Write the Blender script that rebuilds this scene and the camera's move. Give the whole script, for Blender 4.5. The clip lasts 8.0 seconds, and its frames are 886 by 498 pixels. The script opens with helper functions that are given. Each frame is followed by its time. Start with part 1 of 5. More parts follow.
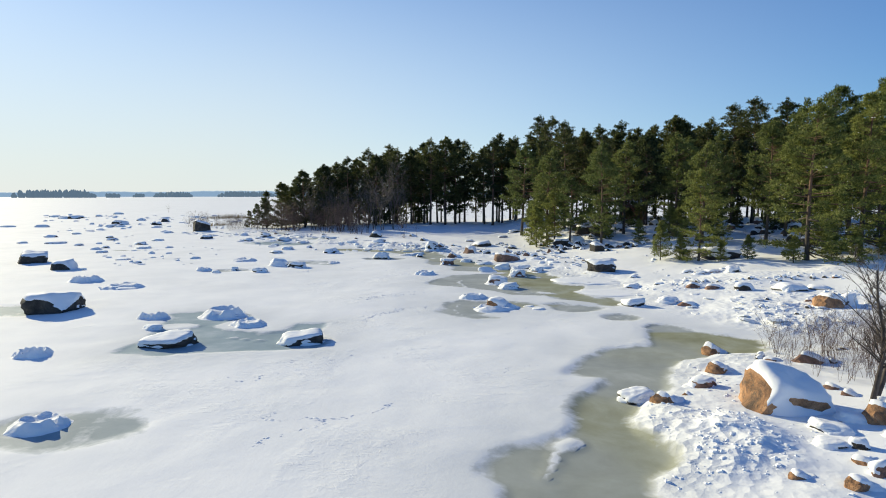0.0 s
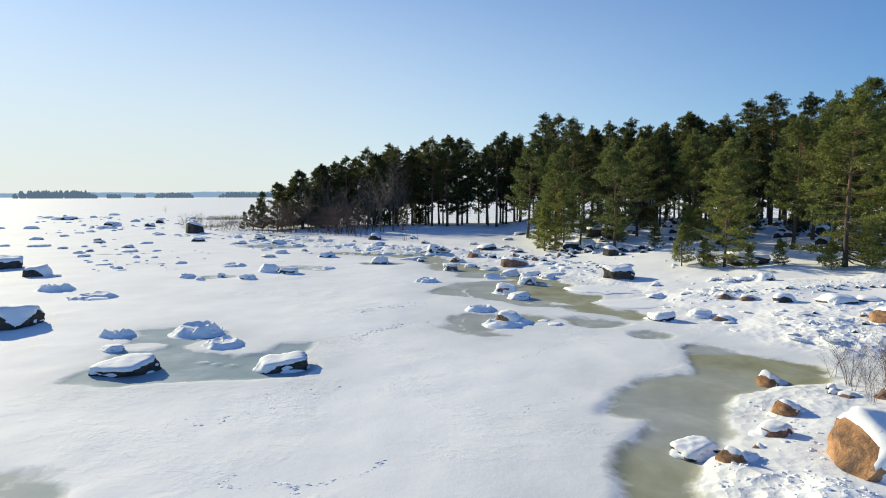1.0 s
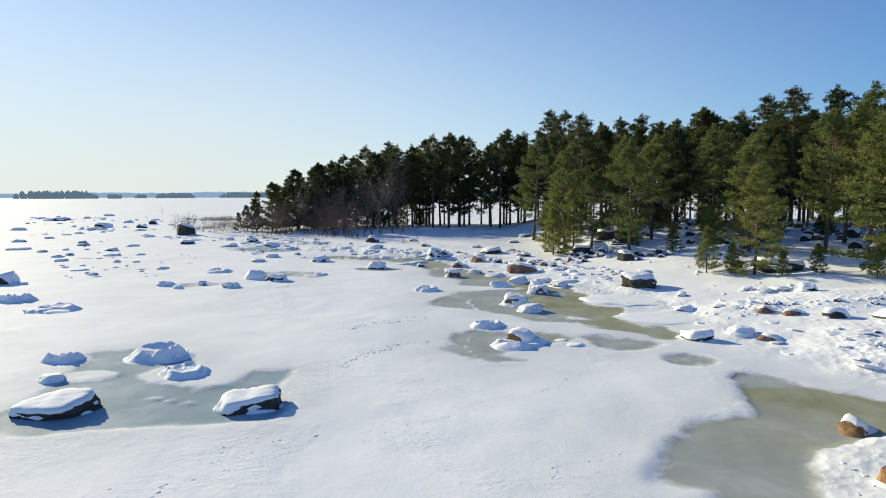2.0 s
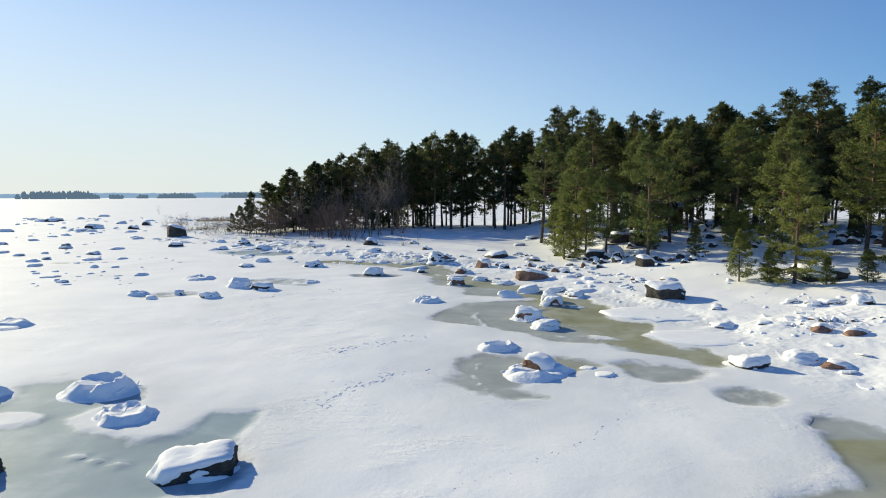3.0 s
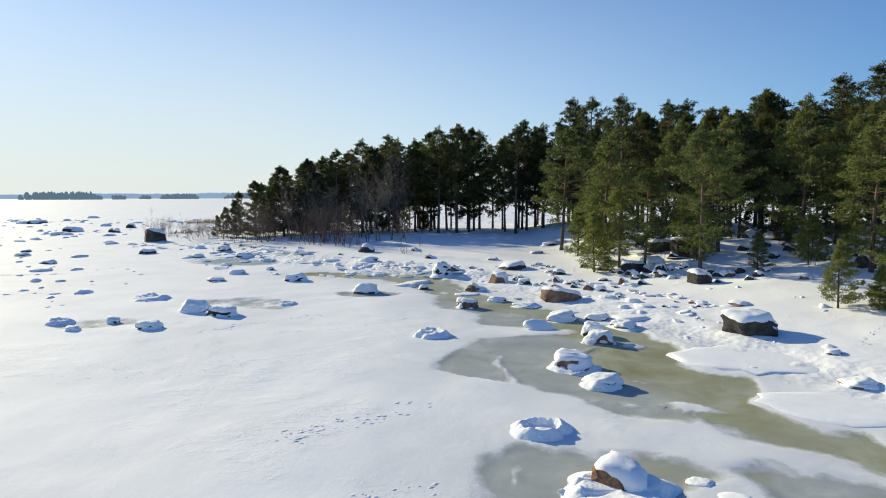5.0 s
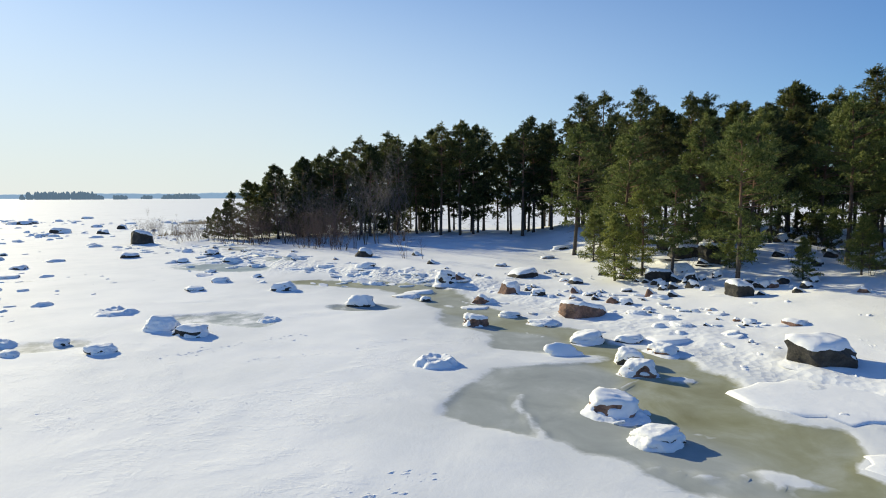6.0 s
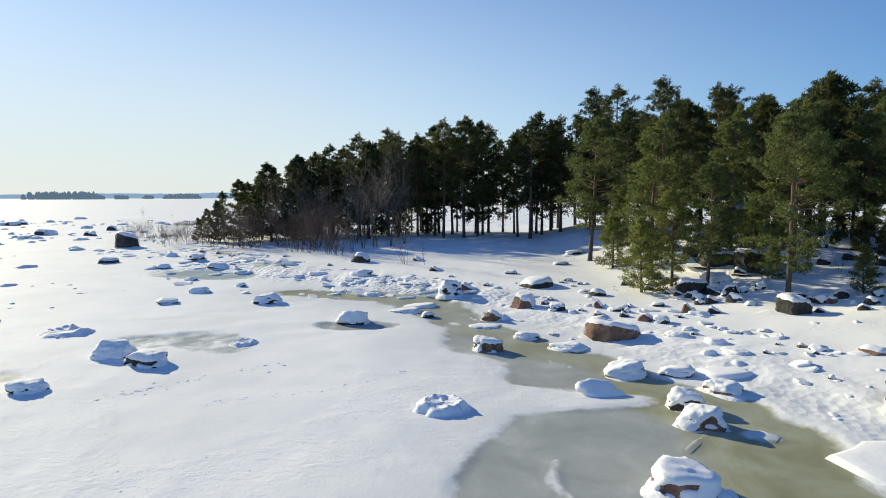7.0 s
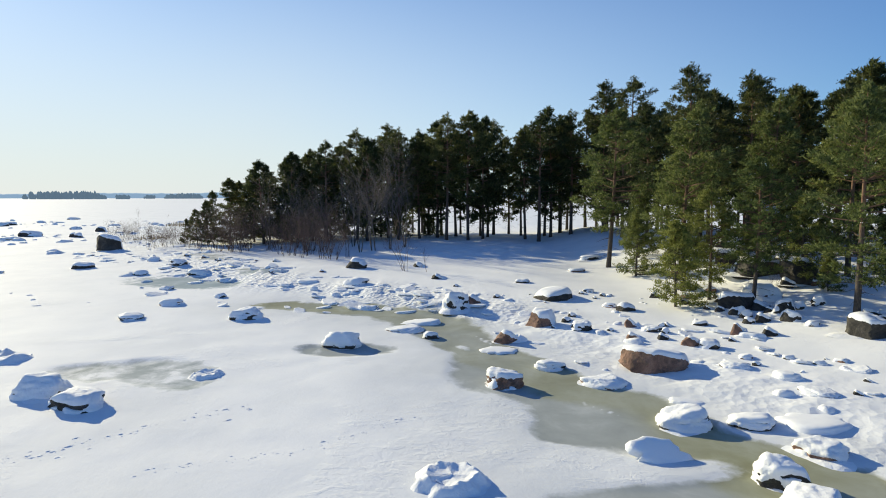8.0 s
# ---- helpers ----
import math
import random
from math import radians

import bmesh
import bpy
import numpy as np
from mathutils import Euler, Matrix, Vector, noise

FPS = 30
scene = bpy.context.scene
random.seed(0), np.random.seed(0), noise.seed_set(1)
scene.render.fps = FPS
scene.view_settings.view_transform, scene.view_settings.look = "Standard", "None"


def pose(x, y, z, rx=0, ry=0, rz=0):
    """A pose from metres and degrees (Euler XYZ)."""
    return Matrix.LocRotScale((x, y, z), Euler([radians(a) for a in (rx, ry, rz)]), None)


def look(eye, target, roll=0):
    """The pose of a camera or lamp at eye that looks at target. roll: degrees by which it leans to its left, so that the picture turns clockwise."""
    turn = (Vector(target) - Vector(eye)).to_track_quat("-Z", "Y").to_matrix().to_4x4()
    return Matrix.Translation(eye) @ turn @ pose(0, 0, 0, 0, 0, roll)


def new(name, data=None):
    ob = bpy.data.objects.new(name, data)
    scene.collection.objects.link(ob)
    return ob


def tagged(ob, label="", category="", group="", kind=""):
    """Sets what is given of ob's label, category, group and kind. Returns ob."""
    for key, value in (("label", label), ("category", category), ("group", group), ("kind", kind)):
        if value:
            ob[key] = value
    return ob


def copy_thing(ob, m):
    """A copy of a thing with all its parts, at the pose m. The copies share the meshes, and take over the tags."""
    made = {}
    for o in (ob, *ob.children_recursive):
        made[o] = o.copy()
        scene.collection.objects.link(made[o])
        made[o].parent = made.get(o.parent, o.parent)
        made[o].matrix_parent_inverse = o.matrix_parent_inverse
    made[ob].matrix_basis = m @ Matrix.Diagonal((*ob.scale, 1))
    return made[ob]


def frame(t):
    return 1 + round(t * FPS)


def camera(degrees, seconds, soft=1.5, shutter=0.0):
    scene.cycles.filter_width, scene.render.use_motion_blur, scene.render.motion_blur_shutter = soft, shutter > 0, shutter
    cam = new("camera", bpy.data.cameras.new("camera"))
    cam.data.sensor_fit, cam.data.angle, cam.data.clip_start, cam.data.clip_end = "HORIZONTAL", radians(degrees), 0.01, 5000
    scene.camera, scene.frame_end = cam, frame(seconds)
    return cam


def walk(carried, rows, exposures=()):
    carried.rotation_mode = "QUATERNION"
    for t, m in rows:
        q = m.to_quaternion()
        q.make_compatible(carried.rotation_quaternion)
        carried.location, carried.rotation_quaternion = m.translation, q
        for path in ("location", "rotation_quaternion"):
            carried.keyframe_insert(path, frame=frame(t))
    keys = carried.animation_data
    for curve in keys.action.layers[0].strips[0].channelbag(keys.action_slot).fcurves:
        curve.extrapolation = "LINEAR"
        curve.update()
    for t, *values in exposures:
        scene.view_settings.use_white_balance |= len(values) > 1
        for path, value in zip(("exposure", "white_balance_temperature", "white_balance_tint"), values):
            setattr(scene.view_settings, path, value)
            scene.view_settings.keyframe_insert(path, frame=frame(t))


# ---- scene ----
cam = camera(76.5, 8.0, 1.0)
METRES, EYE, TILT, LEAN, TURN = 31.09, 6.0, 0.0, 0.0, 0.0
ROWS = [
    (0.0, 0.0, 0.0, 0.0, -0.01, -5.44, 0.09),
    (0.5, -0.0026, 0.0549, 0.0, 0.05, -5.42, 0.1),
    (1.0, -0.0046, 0.1105, 0.0, 0.1, -5.39, 0.12),
    (1.5, -0.0058, 0.1673, 0.0003, 0.14, -5.38, 0.13),
    (3.0, -0.0086, 0.3479, 0.0, 0.37, -5.37, 0.18),
    (3.5, -0.0114, 0.4088, -0.0006, 0.44, -5.36, 0.18),
    (4.0, -0.0144, 0.4705, 0.0001, 0.52, -5.36, 0.19),
    (4.5, -0.0168, 0.5336, 0.0002, 0.59, -5.33, 0.18),
    (6.0, -0.0263, 0.7283, 0.0009, 0.81, -5.29, 0.15),
    (6.5, -0.0304, 0.7952, 0.0018, 0.88, -5.3, 0.13),
    (7.0, -0.0342, 0.8631, 0.0024, 0.95, -5.3, 0.14),
    (7.5, -0.0379, 0.9309, 0.0019, 1.04, -5.28, 0.1),
    (8.0, -0.0416, 0.999, 0.0024, 1.11, -5.3, 0.1),
]
walk(cam, [(t, pose(0, 0, EYE, TILT, LEAN, TURN) @ pose(METRES * x, METRES * y, METRES * z, 90 + pitch, roll, yaw)) for t, x, y, z, yaw, pitch, roll in ROWS],
     [(0.0, 0.25, 6500, 10), (8.0, 0.25, 6500, 10)])

# ---- daylight ----
SUN_AZ, SUN_EL = radians(-48), radians(20.5)   # azimuth from +y towards +x
sun_way = Vector((math.sin(SUN_AZ) * math.cos(SUN_EL), math.cos(SUN_AZ) * math.cos(SUN_EL), math.sin(SUN_EL)))
world = bpy.data.worlds.new("winter_sky")
scene.world = world
world.use_nodes = True
wn, wl = world.node_tree.nodes, world.node_tree.links
sky = wn.new("ShaderNodeTexSky")
sky.sky_type, sky.sun_disc = "NISHITA", False
sky.sun_elevation, sky.sun_rotation = SUN_EL, SUN_AZ
sky.altitude, sky.air_density, sky.dust_density, sky.ozone_density = 0, 1.0, 0.1, 3.5
# pale winter haze that thickens towards the horizon and towards the sun
way = wn.new("ShaderNodeTexCoord")
split = wn.new("ShaderNodeSeparateXYZ")
wl.new(way.outputs["Generated"], split.inputs[0])
veil = wn.new("ShaderNodeMapRange")
veil.interpolation_type = "SMOOTHERSTEP"
for i, value in enumerate((0.60, -0.10, 0.0, 0.95)):
    veil.inputs[1 + i].default_value = value
wl.new(split.outputs[2], veil.inputs[0])
haze = wn.new("ShaderNodeMix")
haze.data_type = "RGBA"
haze.inputs[7].default_value = (5.75, 6.2, 6.45, 1)
toward = wn.new("ShaderNodeVectorMath")
toward.operation = "DOT_PRODUCT"
toward.inputs[1].default_value = sun_way
wl.new(way.outputs["Generated"], toward.inputs[0])
glow = wn.new("ShaderNodeMapRange")
for i, value in enumerate((0.10, 0.85, 0.03, 1.0)):
    glow.inputs[1 + i].default_value = value
wl.new(toward.outputs["Value"], glow.inputs[0])
thick = wn.new("ShaderNodeMath")
thick.operation = "MULTIPLY"
wl.new(veil.outputs[0], thick.inputs[0])
wl.new(glow.outputs[0], thick.inputs[1])
wl.new(thick.outputs[0], haze.inputs[0])
wl.new(sky.outputs[0], haze.inputs[6])
tint = wn.new("ShaderNodeMix")
tint.data_type, tint.blend_type = "RGBA", "MULTIPLY"
tint.inputs[0].default_value = 1.0
deep = wn.new("ShaderNodeValToRGB")
deep.color_ramp.elements[0].position, deep.color_ramp.elements[0].color = 0.05, (0.98, 1.0, 1.0, 1)
deep.color_ramp.elements[1].position, deep.color_ramp.elements[1].color = 0.60, (0.80, 0.95, 1.18, 1)
wl.new(split.outputs[2], deep.inputs[0])
wl.new(deep.outputs[0], tint.inputs[7])
wl.new(haze.outputs[2], tint.inputs[6])
far_side = wn.new("ShaderNodeValToRGB")
far_side.color_ramp.elements[0].position, far_side.color_ramp.elements[0].color = 0.12, (0.74, 0.92, 1.10, 1)
far_side.color_ramp.elements[1].position, far_side.color_ramp.elements[1].color = 0.88, (1.01, 1.0, 0.965, 1)
wl.new(toward.outputs["Value"], far_side.inputs[0])
side = wn.new("ShaderNodeMix")
side.data_type, side.blend_type = "RGBA", "MULTIPLY"
side.inputs[0].default_value = 1.0
wl.new(tint.outputs[2], side.inputs[6])
wl.new(far_side.outputs[0], side.inputs[7])
wl.new(side.outputs[2], wn["Background"].inputs[0])
wn["Background"].inputs[1].default_value = 0.107
lamp = bpy.data.lights.new("sun", "SUN")
lamp.energy, lamp.angle, lamp.color = 5.0, radians(0.53), (1.0, 0.895, 0.585)
new("sun", lamp).matrix_world = look(sun_way * 100, (0, 0, 0))
scene.view_settings.exposure = 0.0

# ---- materials ----
class Nodes:
    """A small builder for one node material."""

    def __init__(self, name):
        self.mat = bpy.data.materials.new(name)
        self.mat.use_nodes = True
        self.tree = self.mat.node_tree
        self.bsdf = self.tree.nodes["Principled BSDF"]
        self.out = self.tree.nodes["Material Output"]

    def n(self, kind, **inputs):
        node = self.tree.nodes.new("ShaderNode" + kind)
        for key, value in inputs.items():
            node.inputs[key.replace("_", " ")].default_value = value
        return node

    def link(self, a, b):
        self.tree.links.new(a, b)

    def coords(self, which="Object"):
        return self.n("TexCoord").outputs[which]

    def noise(self, where, scale, detail=4.0, rough=0.55, distort=0.0):
        node = self.n("TexNoise", Scale=scale, Detail=detail, Roughness=rough, Distortion=distort)
        self.link(where, node.inputs["Vector"])
        return node.outputs["Fac"]

    def ramp(self, value, stops):
        node = self.n("ValToRGB")
        el = node.color_ramp.elements
        while len(el) < len(stops):
            el.new(0.5)
        for e, (p, c) in zip(el, stops):
            e.position, e.color = p, (*c, 1) if len(c) == 3 else c
        self.link(value, node.inputs[0])
        return node.outputs[0]

    def math(self, op, a, b=None, c=None, clamp=False):
        node = self.n("Math")
        node.operation, node.use_clamp = op, clamp
        for i, v in enumerate((a, b, c)):
            if v is None:
                continue
            if isinstance(v, (int, float)):
                node.inputs[i].default_value = v
            else:
                self.link(v, node.inputs[i])
        return node.outputs[0]

    def mix(self, fac, a, b, blend="MIX"):
        node = self.n("Mix")
        node.data_type, node.blend_type = "RGBA", blend
        for i, v in ((0, fac), (6, a), (7, b)):
            if isinstance(v, (int, float)):
                node.inputs[i].default_value = v
            elif isinstance(v, tuple):
                node.inputs[i].default_value = (*v, 1)
            else:
                self.link(v, node.inputs[i])
        return node.outputs[2]

    def bump(self, height, strength, distance, before=None):
        node = self.n("Bump", Strength=strength, Distance=distance)
        self.link(height, node.inputs["Height"])
        if before is not None:
            self.link(before, node.inputs["Normal"])
        return node.outputs[0]

    def done(self, colour=None, rough=None, normal=None):
        for v, key in ((colour, "Base Color"), (rough, "Roughness"), (normal, "Normal")):
            if v is None:
                continue
            if isinstance(v, (int, float)):
                self.bsdf.inputs[key].default_value = v
            elif isinstance(v, tuple):
                self.bsdf.inputs[key].default_value = (*v, 1)
            else:
                self.link(v, self.bsdf.inputs[key])
        return self.mat


def snow_material(name, crust):
    m = Nodes(name)
    where = m.n("NewGeometry").outputs["Position"]
    c = m.ramp(m.noise(where, 1.3), [(0.3, (0.80, 0.82, 0.85)), (0.7, (0.88, 0.89, 0.90))])
    b = m.bump(m.noise(where, 3.0, 5, 0.6), 0.45 * crust, 0.12)
    b = m.bump(m.noise(where, 13, 4, 0.6), 0.4 * crust, 0.03, b)
    m.bsdf.inputs["Specular IOR Level"].default_value = 0.06
    return m.done(c, 0.7, b)


def ground_material():
    """Wind-packed snow, with bare murky ice where the sheet's ice value says so."""
    m = Nodes("snow_and_ice")
    where = m.n("NewGeometry").outputs["Position"]
    ice = m.n("Attribute")
    ice.attribute_name = "ice"
    murk = m.n("Attribute")
    murk.attribute_name = "murk"
    wear = m.n("Attribute")
    wear.attribute_name = "rough"
    edge = m.noise(where, 0.8, 6, 0.58, 0.35)
    fine = m.noise(where, 5.0, 4, 0.6, 0.3)
    v = m.math("ADD", ice.outputs["Fac"], m.math("MULTIPLY_ADD", edge, 1.3, -0.65))
    v = m.math("ADD", v, m.math("MULTIPLY_ADD", fine, 0.16, -0.08))
    bare = m.ramp(v, [(0.38, (0, 0, 0)), (0.48, (0.45, 0.45, 0.45)), (0.66, (1, 1, 1))])
    thin = m.ramp(m.noise(where, 0.07, 6, 0.6, 1.5), [(0.50, (0, 0, 0)), (0.68, (0.22, 0.22, 0.22))])
    snow = m.ramp(m.noise(where, 0.35, 6), [(0.3, (0.79, 0.808, 0.828)), (0.5, (0.842, 0.856, 0.870)), (0.7, (0.88, 0.888, 0.893))])
    snow = m.mix(thin, snow, (0.64, 0.66, 0.67))
    scant = m.n("Attribute")
    scant.attribute_name = "scant"
    snow = m.mix(m.math("MULTIPLY", scant.outputs["Fac"], m.ramp(m.noise(where, 0.4, 5, 0.6, 0.8), [(0.3, (0.45, 0.45, 0.45)), (0.65, (1, 1, 1))])), snow, (0.645, 0.67, 0.695))
    grey = m.ramp(m.noise(where, 0.6, 7, 0.62, 0.35), [(0.3, (0.30, 0.325, 0.32)), (0.55, (0.375, 0.40, 0.395)), (0.72, (0.50, 0.525, 0.525))])
    pale = m.ramp(m.noise(where, 0.6, 7, 0.62, 0.35), [(0.3, (0.26, 0.335, 0.375)), (0.55, (0.32, 0.40, 0.44)), (0.72, (0.45, 0.51, 0.545))])
    grey = m.mix(m.math("MULTIPLY", murk.outputs["Fac"], -1.0, clamp=True), grey, pale)
    olive = m.ramp(m.noise(where, 0.5, 7, 0.62, 0.4), [(0.28, (0.215, 0.21, 0.115)), (0.5, (0.305, 0.31, 0.205)), (0.72, (0.42, 0.43, 0.35))])
    some = m.math("MULTIPLY", murk.outputs["Fac"], 4.0, clamp=True)
    tone = m.math("ADD", murk.outputs["Fac"], m.math("MULTIPLY", some, m.math("MULTIPLY_ADD", m.noise(where, 0.3, 3), 0.8, -0.4)), clamp=True)
    c = m.mix(bare, snow, m.mix(tone, grey, olive))
    r = m.ramp(bare, [(0, (0.74, 0.74, 0.74)), (1, (0.6, 0.6, 0.6))])
    drift = m.bump(m.noise(where, 0.5, 4, 0.5, 0.4), 0.22, 0.12)
    long = m.n("Mapping")
    long.inputs["Scale"].default_value = (0.55, 1.3, 1)
    long.inputs["Rotation"].default_value = (0, 0, radians(28))
    m.link(where, long.inputs[0])
    field = m.ramp(m.noise(where, 0.16, 4, 0.6, 0.6), [(0.50, (0, 0, 0)), (0.60, (1, 1, 1))])
    crust = m.math("MULTIPLY", m.ramp(m.noise(long.outputs[0], 2.2, 7, 0.66, 0.7), [(0.50, (0, 0, 0)), (0.56, (0.8, 0.8, 0.8)), (0.7, (1, 1, 1))]), field)
    drift = m.bump(crust, 0.22, 0.05, drift)
    drift = m.bump(m.math("MULTIPLY", m.noise(where, 7, 4, 0.65), field), 0.25, 0.05, drift)
    lumps = m.n("TexNoise", Scale=3.6, Detail=5.0, Roughness=0.6)
    m.link(where, lumps.inputs["Vector"])
    rug = m.math("MULTIPLY", lumps.outputs["Fac"], m.math("MULTIPLY_ADD", wear.outputs["Fac"], 0.9, 0.1))
    chunk = m.n("TexVoronoi", Scale=3.2)
    m.link(where, chunk.inputs["Vector"])
    b = m.bump(m.math("MULTIPLY", chunk.outputs["Distance"], wear.outputs["Fac"]), 0.45, 0.22, drift)
    b = m.bump(rug, 0.45, 0.14, b)
    b = m.bump(m.noise(where, 12, 4, 0.6), 0.22, 0.02, b)
    flat = m.bump(m.noise(where, 3, 3), 0.08, 0.02)
    nm = m.n("Mix")
    nm.data_type = "VECTOR"
    m.link(bare, nm.inputs[0])
    m.link(b, nm.inputs[4])
    m.link(flat, nm.inputs[5])
    m.link(m.math("MULTIPLY_ADD", bare, -0.02, 0.05), m.bsdf.inputs["Specular IOR Level"])
    return m.done(c, r, nm.outputs[1])


def rock_material(name, dark, mid, light, lichen):
    m = Nodes(name)
    where = m.coords()
    c = m.ramp(m.noise(where, 1.3, 9, 0.68, 0.8), [(0.36, dark), (0.5, mid), (0.66, light)])
    grain = m.ramp(m.noise(where, 45, 3), [(0.3, (0.72, 0.72, 0.72)), (0.7, (1.18, 1.18, 1.18))])
    c = m.mix(1.0, c, grain, "MULTIPLY")
    c = m.mix(m.ramp(m.noise(where, 5.5, 6, 0.7), [(0.56, (0, 0, 0)), (0.66, (0.8, 0.8, 0.8))]), c, lichen)
    b = m.bump(m.noise(where, 6, 8, 0.7), 0.7, 0.12)
    return m.done(c, 0.85, b)


def bark_material(name, low, high, turn):
    """Grey furrowed bark below, flaky orange bark up the stem."""
    m = Nodes(name)
    where = m.coords()
    sep = m.n("SeparateXYZ")
    m.link(where, sep.inputs[0])
    stretch = m.n("Mapping")
    stretch.inputs["Scale"].default_value = (1, 1, 0.25)
    m.link(where, stretch.inputs[0])
    fur = m.noise(stretch.outputs[0], 22, 5, 0.65)
    z = m.math("ADD", m.math("MULTIPLY", sep.outputs[2], 1 / turn), m.math("MULTIPLY_ADD", m.noise(where, 1.2), 0.5, -0.25))
    c = m.mix(m.ramp(z, [(0.35, (0, 0, 0)), (0.75, (1, 1, 1))]), low, high)
    c = m.mix(1.0, c, m.ramp(fur, [(0.3, (0.4, 0.4, 0.4)), (0.7, (1.3, 1.3, 1.3))]), "MULTIPLY")
    return m.done(c, 0.9, m.bump(fur, 0.8, 0.03))


def needle_material(name, dark, mid, light):
    m = Nodes(name)
    info = m.n("ObjectInfo")
    isle = m.n("NewGeometry")
    tone = m.ramp(isle.outputs["Random Per Island"], [(0, dark), (0.5, mid), (1, light)])
    tree = m.ramp(info.outputs["Random"], [(0, (0.55, 0.66, 0.66)), (0.5, (0.95, 0.97, 0.9)), (1, (1.24, 1.20, 0.98))])
    c = m.mix(1.0, tone, tree, "MULTIPLY")
    m.bsdf.inputs["Specular IOR Level"].default_value = 0.25
    m.done(c, 0.55)
    thin = m.n("BsdfTranslucent")
    m.link(c, thin.inputs[0])
    both = m.n("MixShader")
    both.inputs[0].default_value = 0.42
    m.link(m.bsdf.outputs[0], both.inputs[1])
    m.link(thin.outputs[0], both.inputs[2])
    m.link(both.outputs[0], m.out.inputs[0])
    return m.mat


def plain_material(name, a, b, scale, rough=0.8):
    m = Nodes(name)
    where = m.coords()
    return m.done(m.ramp(m.noise(where, scale, 5), [(0.3, a), (0.7, b)]), rough, m.bump(m.noise(where, scale * 4, 3), 0.3, 0.02))


def haze_glow_material(name, colour, glow, strength):
    """Far woods whose own emission stands in for the bright winter air before them."""
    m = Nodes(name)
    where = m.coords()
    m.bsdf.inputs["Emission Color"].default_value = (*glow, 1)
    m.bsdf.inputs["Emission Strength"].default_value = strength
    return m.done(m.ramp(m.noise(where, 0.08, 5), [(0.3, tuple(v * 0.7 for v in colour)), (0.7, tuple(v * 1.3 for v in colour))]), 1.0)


SNOW = snow_material("crusted_snow", 1.0)
SOFT_SNOW = snow_material("soft_snow", 0.3)
GROUND = ground_material()
ROCKS = {"dark": rock_material("dark_granite", (0.018, 0.017, 0.016), (0.042, 0.039, 0.034), (0.085, 0.076, 0.066), (0.05, 0.052, 0.038)),
         "red": rock_material("red_granite", (0.10, 0.06, 0.045), (0.24, 0.135, 0.095), (0.36, 0.22, 0.16), (0.07, 0.06, 0.05)),
         "orange": rock_material("orange_granite", (0.09, 0.06, 0.042), (0.38, 0.195, 0.09), (0.56, 0.33, 0.18), (0.085, 0.075, 0.06))}
PINE_BARK = bark_material("pine_bark", (0.085, 0.07, 0.06), (0.20, 0.115, 0.07), 9.0)
GREY_BARK = plain_material("grey_bark", (0.075, 0.062, 0.055), (0.16, 0.135, 0.115), 9)
TWIG = plain_material("red_brown_twigs", (0.085, 0.055, 0.044), (0.165, 0.108, 0.085), 6)
DARK_TWIG = plain_material("dark_wet_twigs", (0.035, 0.028, 0.024), (0.085, 0.066, 0.055), 7)
PALE_TWIG = plain_material("grey_brown_twigs", (0.13, 0.10, 0.085), (0.26, 0.21, 0.18), 6)
# backlit shade is coloured into the first needles, sun into the yellower young ones
SHADED_NEEDLES = needle_material("dark_pine_needles", (0.036, 0.050, 0.020), (0.080, 0.094, 0.034), (0.155, 0.156, 0.057))
SUNLIT_NEEDLES = needle_material("olive_pine_needles", (0.066, 0.090, 0.028), (0.168, 0.196, 0.060), (0.305, 0.312, 0.105))
REED = plain_material("dry_reed", (0.30, 0.22, 0.11), (0.45, 0.35, 0.19), 2)
# blue haze over islands and shore ridge is put in as a faint glow
FAR_WOOD = haze_glow_material("island_woods", (0.035, 0.05, 0.04), (0.085, 0.13, 0.18), 1.0)
FAR_SHORE = haze_glow_material("far_shore_woods", (0.05, 0.07, 0.07), (0.24, 0.36, 0.50), 0.85)


# ---- the lie of the land ----
SHORE = [(8, -80), (6.5, 4), (5.0, 10), (5.2, 14), (7.3, 16.5), (8.6, 19.3), (12.5, 20.4), (17, 22.3), (15, 25), (12.6, 30), (12.4, 36),
         (10.4, 40), (8.4, 45), (6, 50), (3, 55), (-1, 60), (-7, 65), (-16, 71), (-24, 80), (-33, 90), (-44, 103), (-50, 112), (-40, 120),
         (-20, 124), (0, 130), (30, 146), (80, 190), (700, 500), (700, -80)]


def vnoise(x, y, seed=0):
    """Smooth value noise in -1..1 over the plan."""
    x, y = np.asarray(x, float), np.asarray(y, float)
    xi, yi = np.floor(x), np.floor(y)
    fx, fy = x - xi, y - yi
    fx, fy = fx * fx * (3 - 2 * fx), fy * fy * (3 - 2 * fy)

    def h(a, b):
        v = np.sin(a * 127.1 + b * 311.7 + seed * 74.7) * 43758.5453
        return (v - np.floor(v)) * 2 - 1
    return (h(xi, yi) * (1 - fx) + h(xi + 1, yi) * fx) * (1 - fy) + (h(xi, yi + 1) * (1 - fx) + h(xi + 1, yi + 1) * fx) * fy


def smooth(a, b, v):
    t = np.clip((np.asarray(v, float) - a) / (b - a), 0, 1)
    return t * t * (3 - 2 * t)


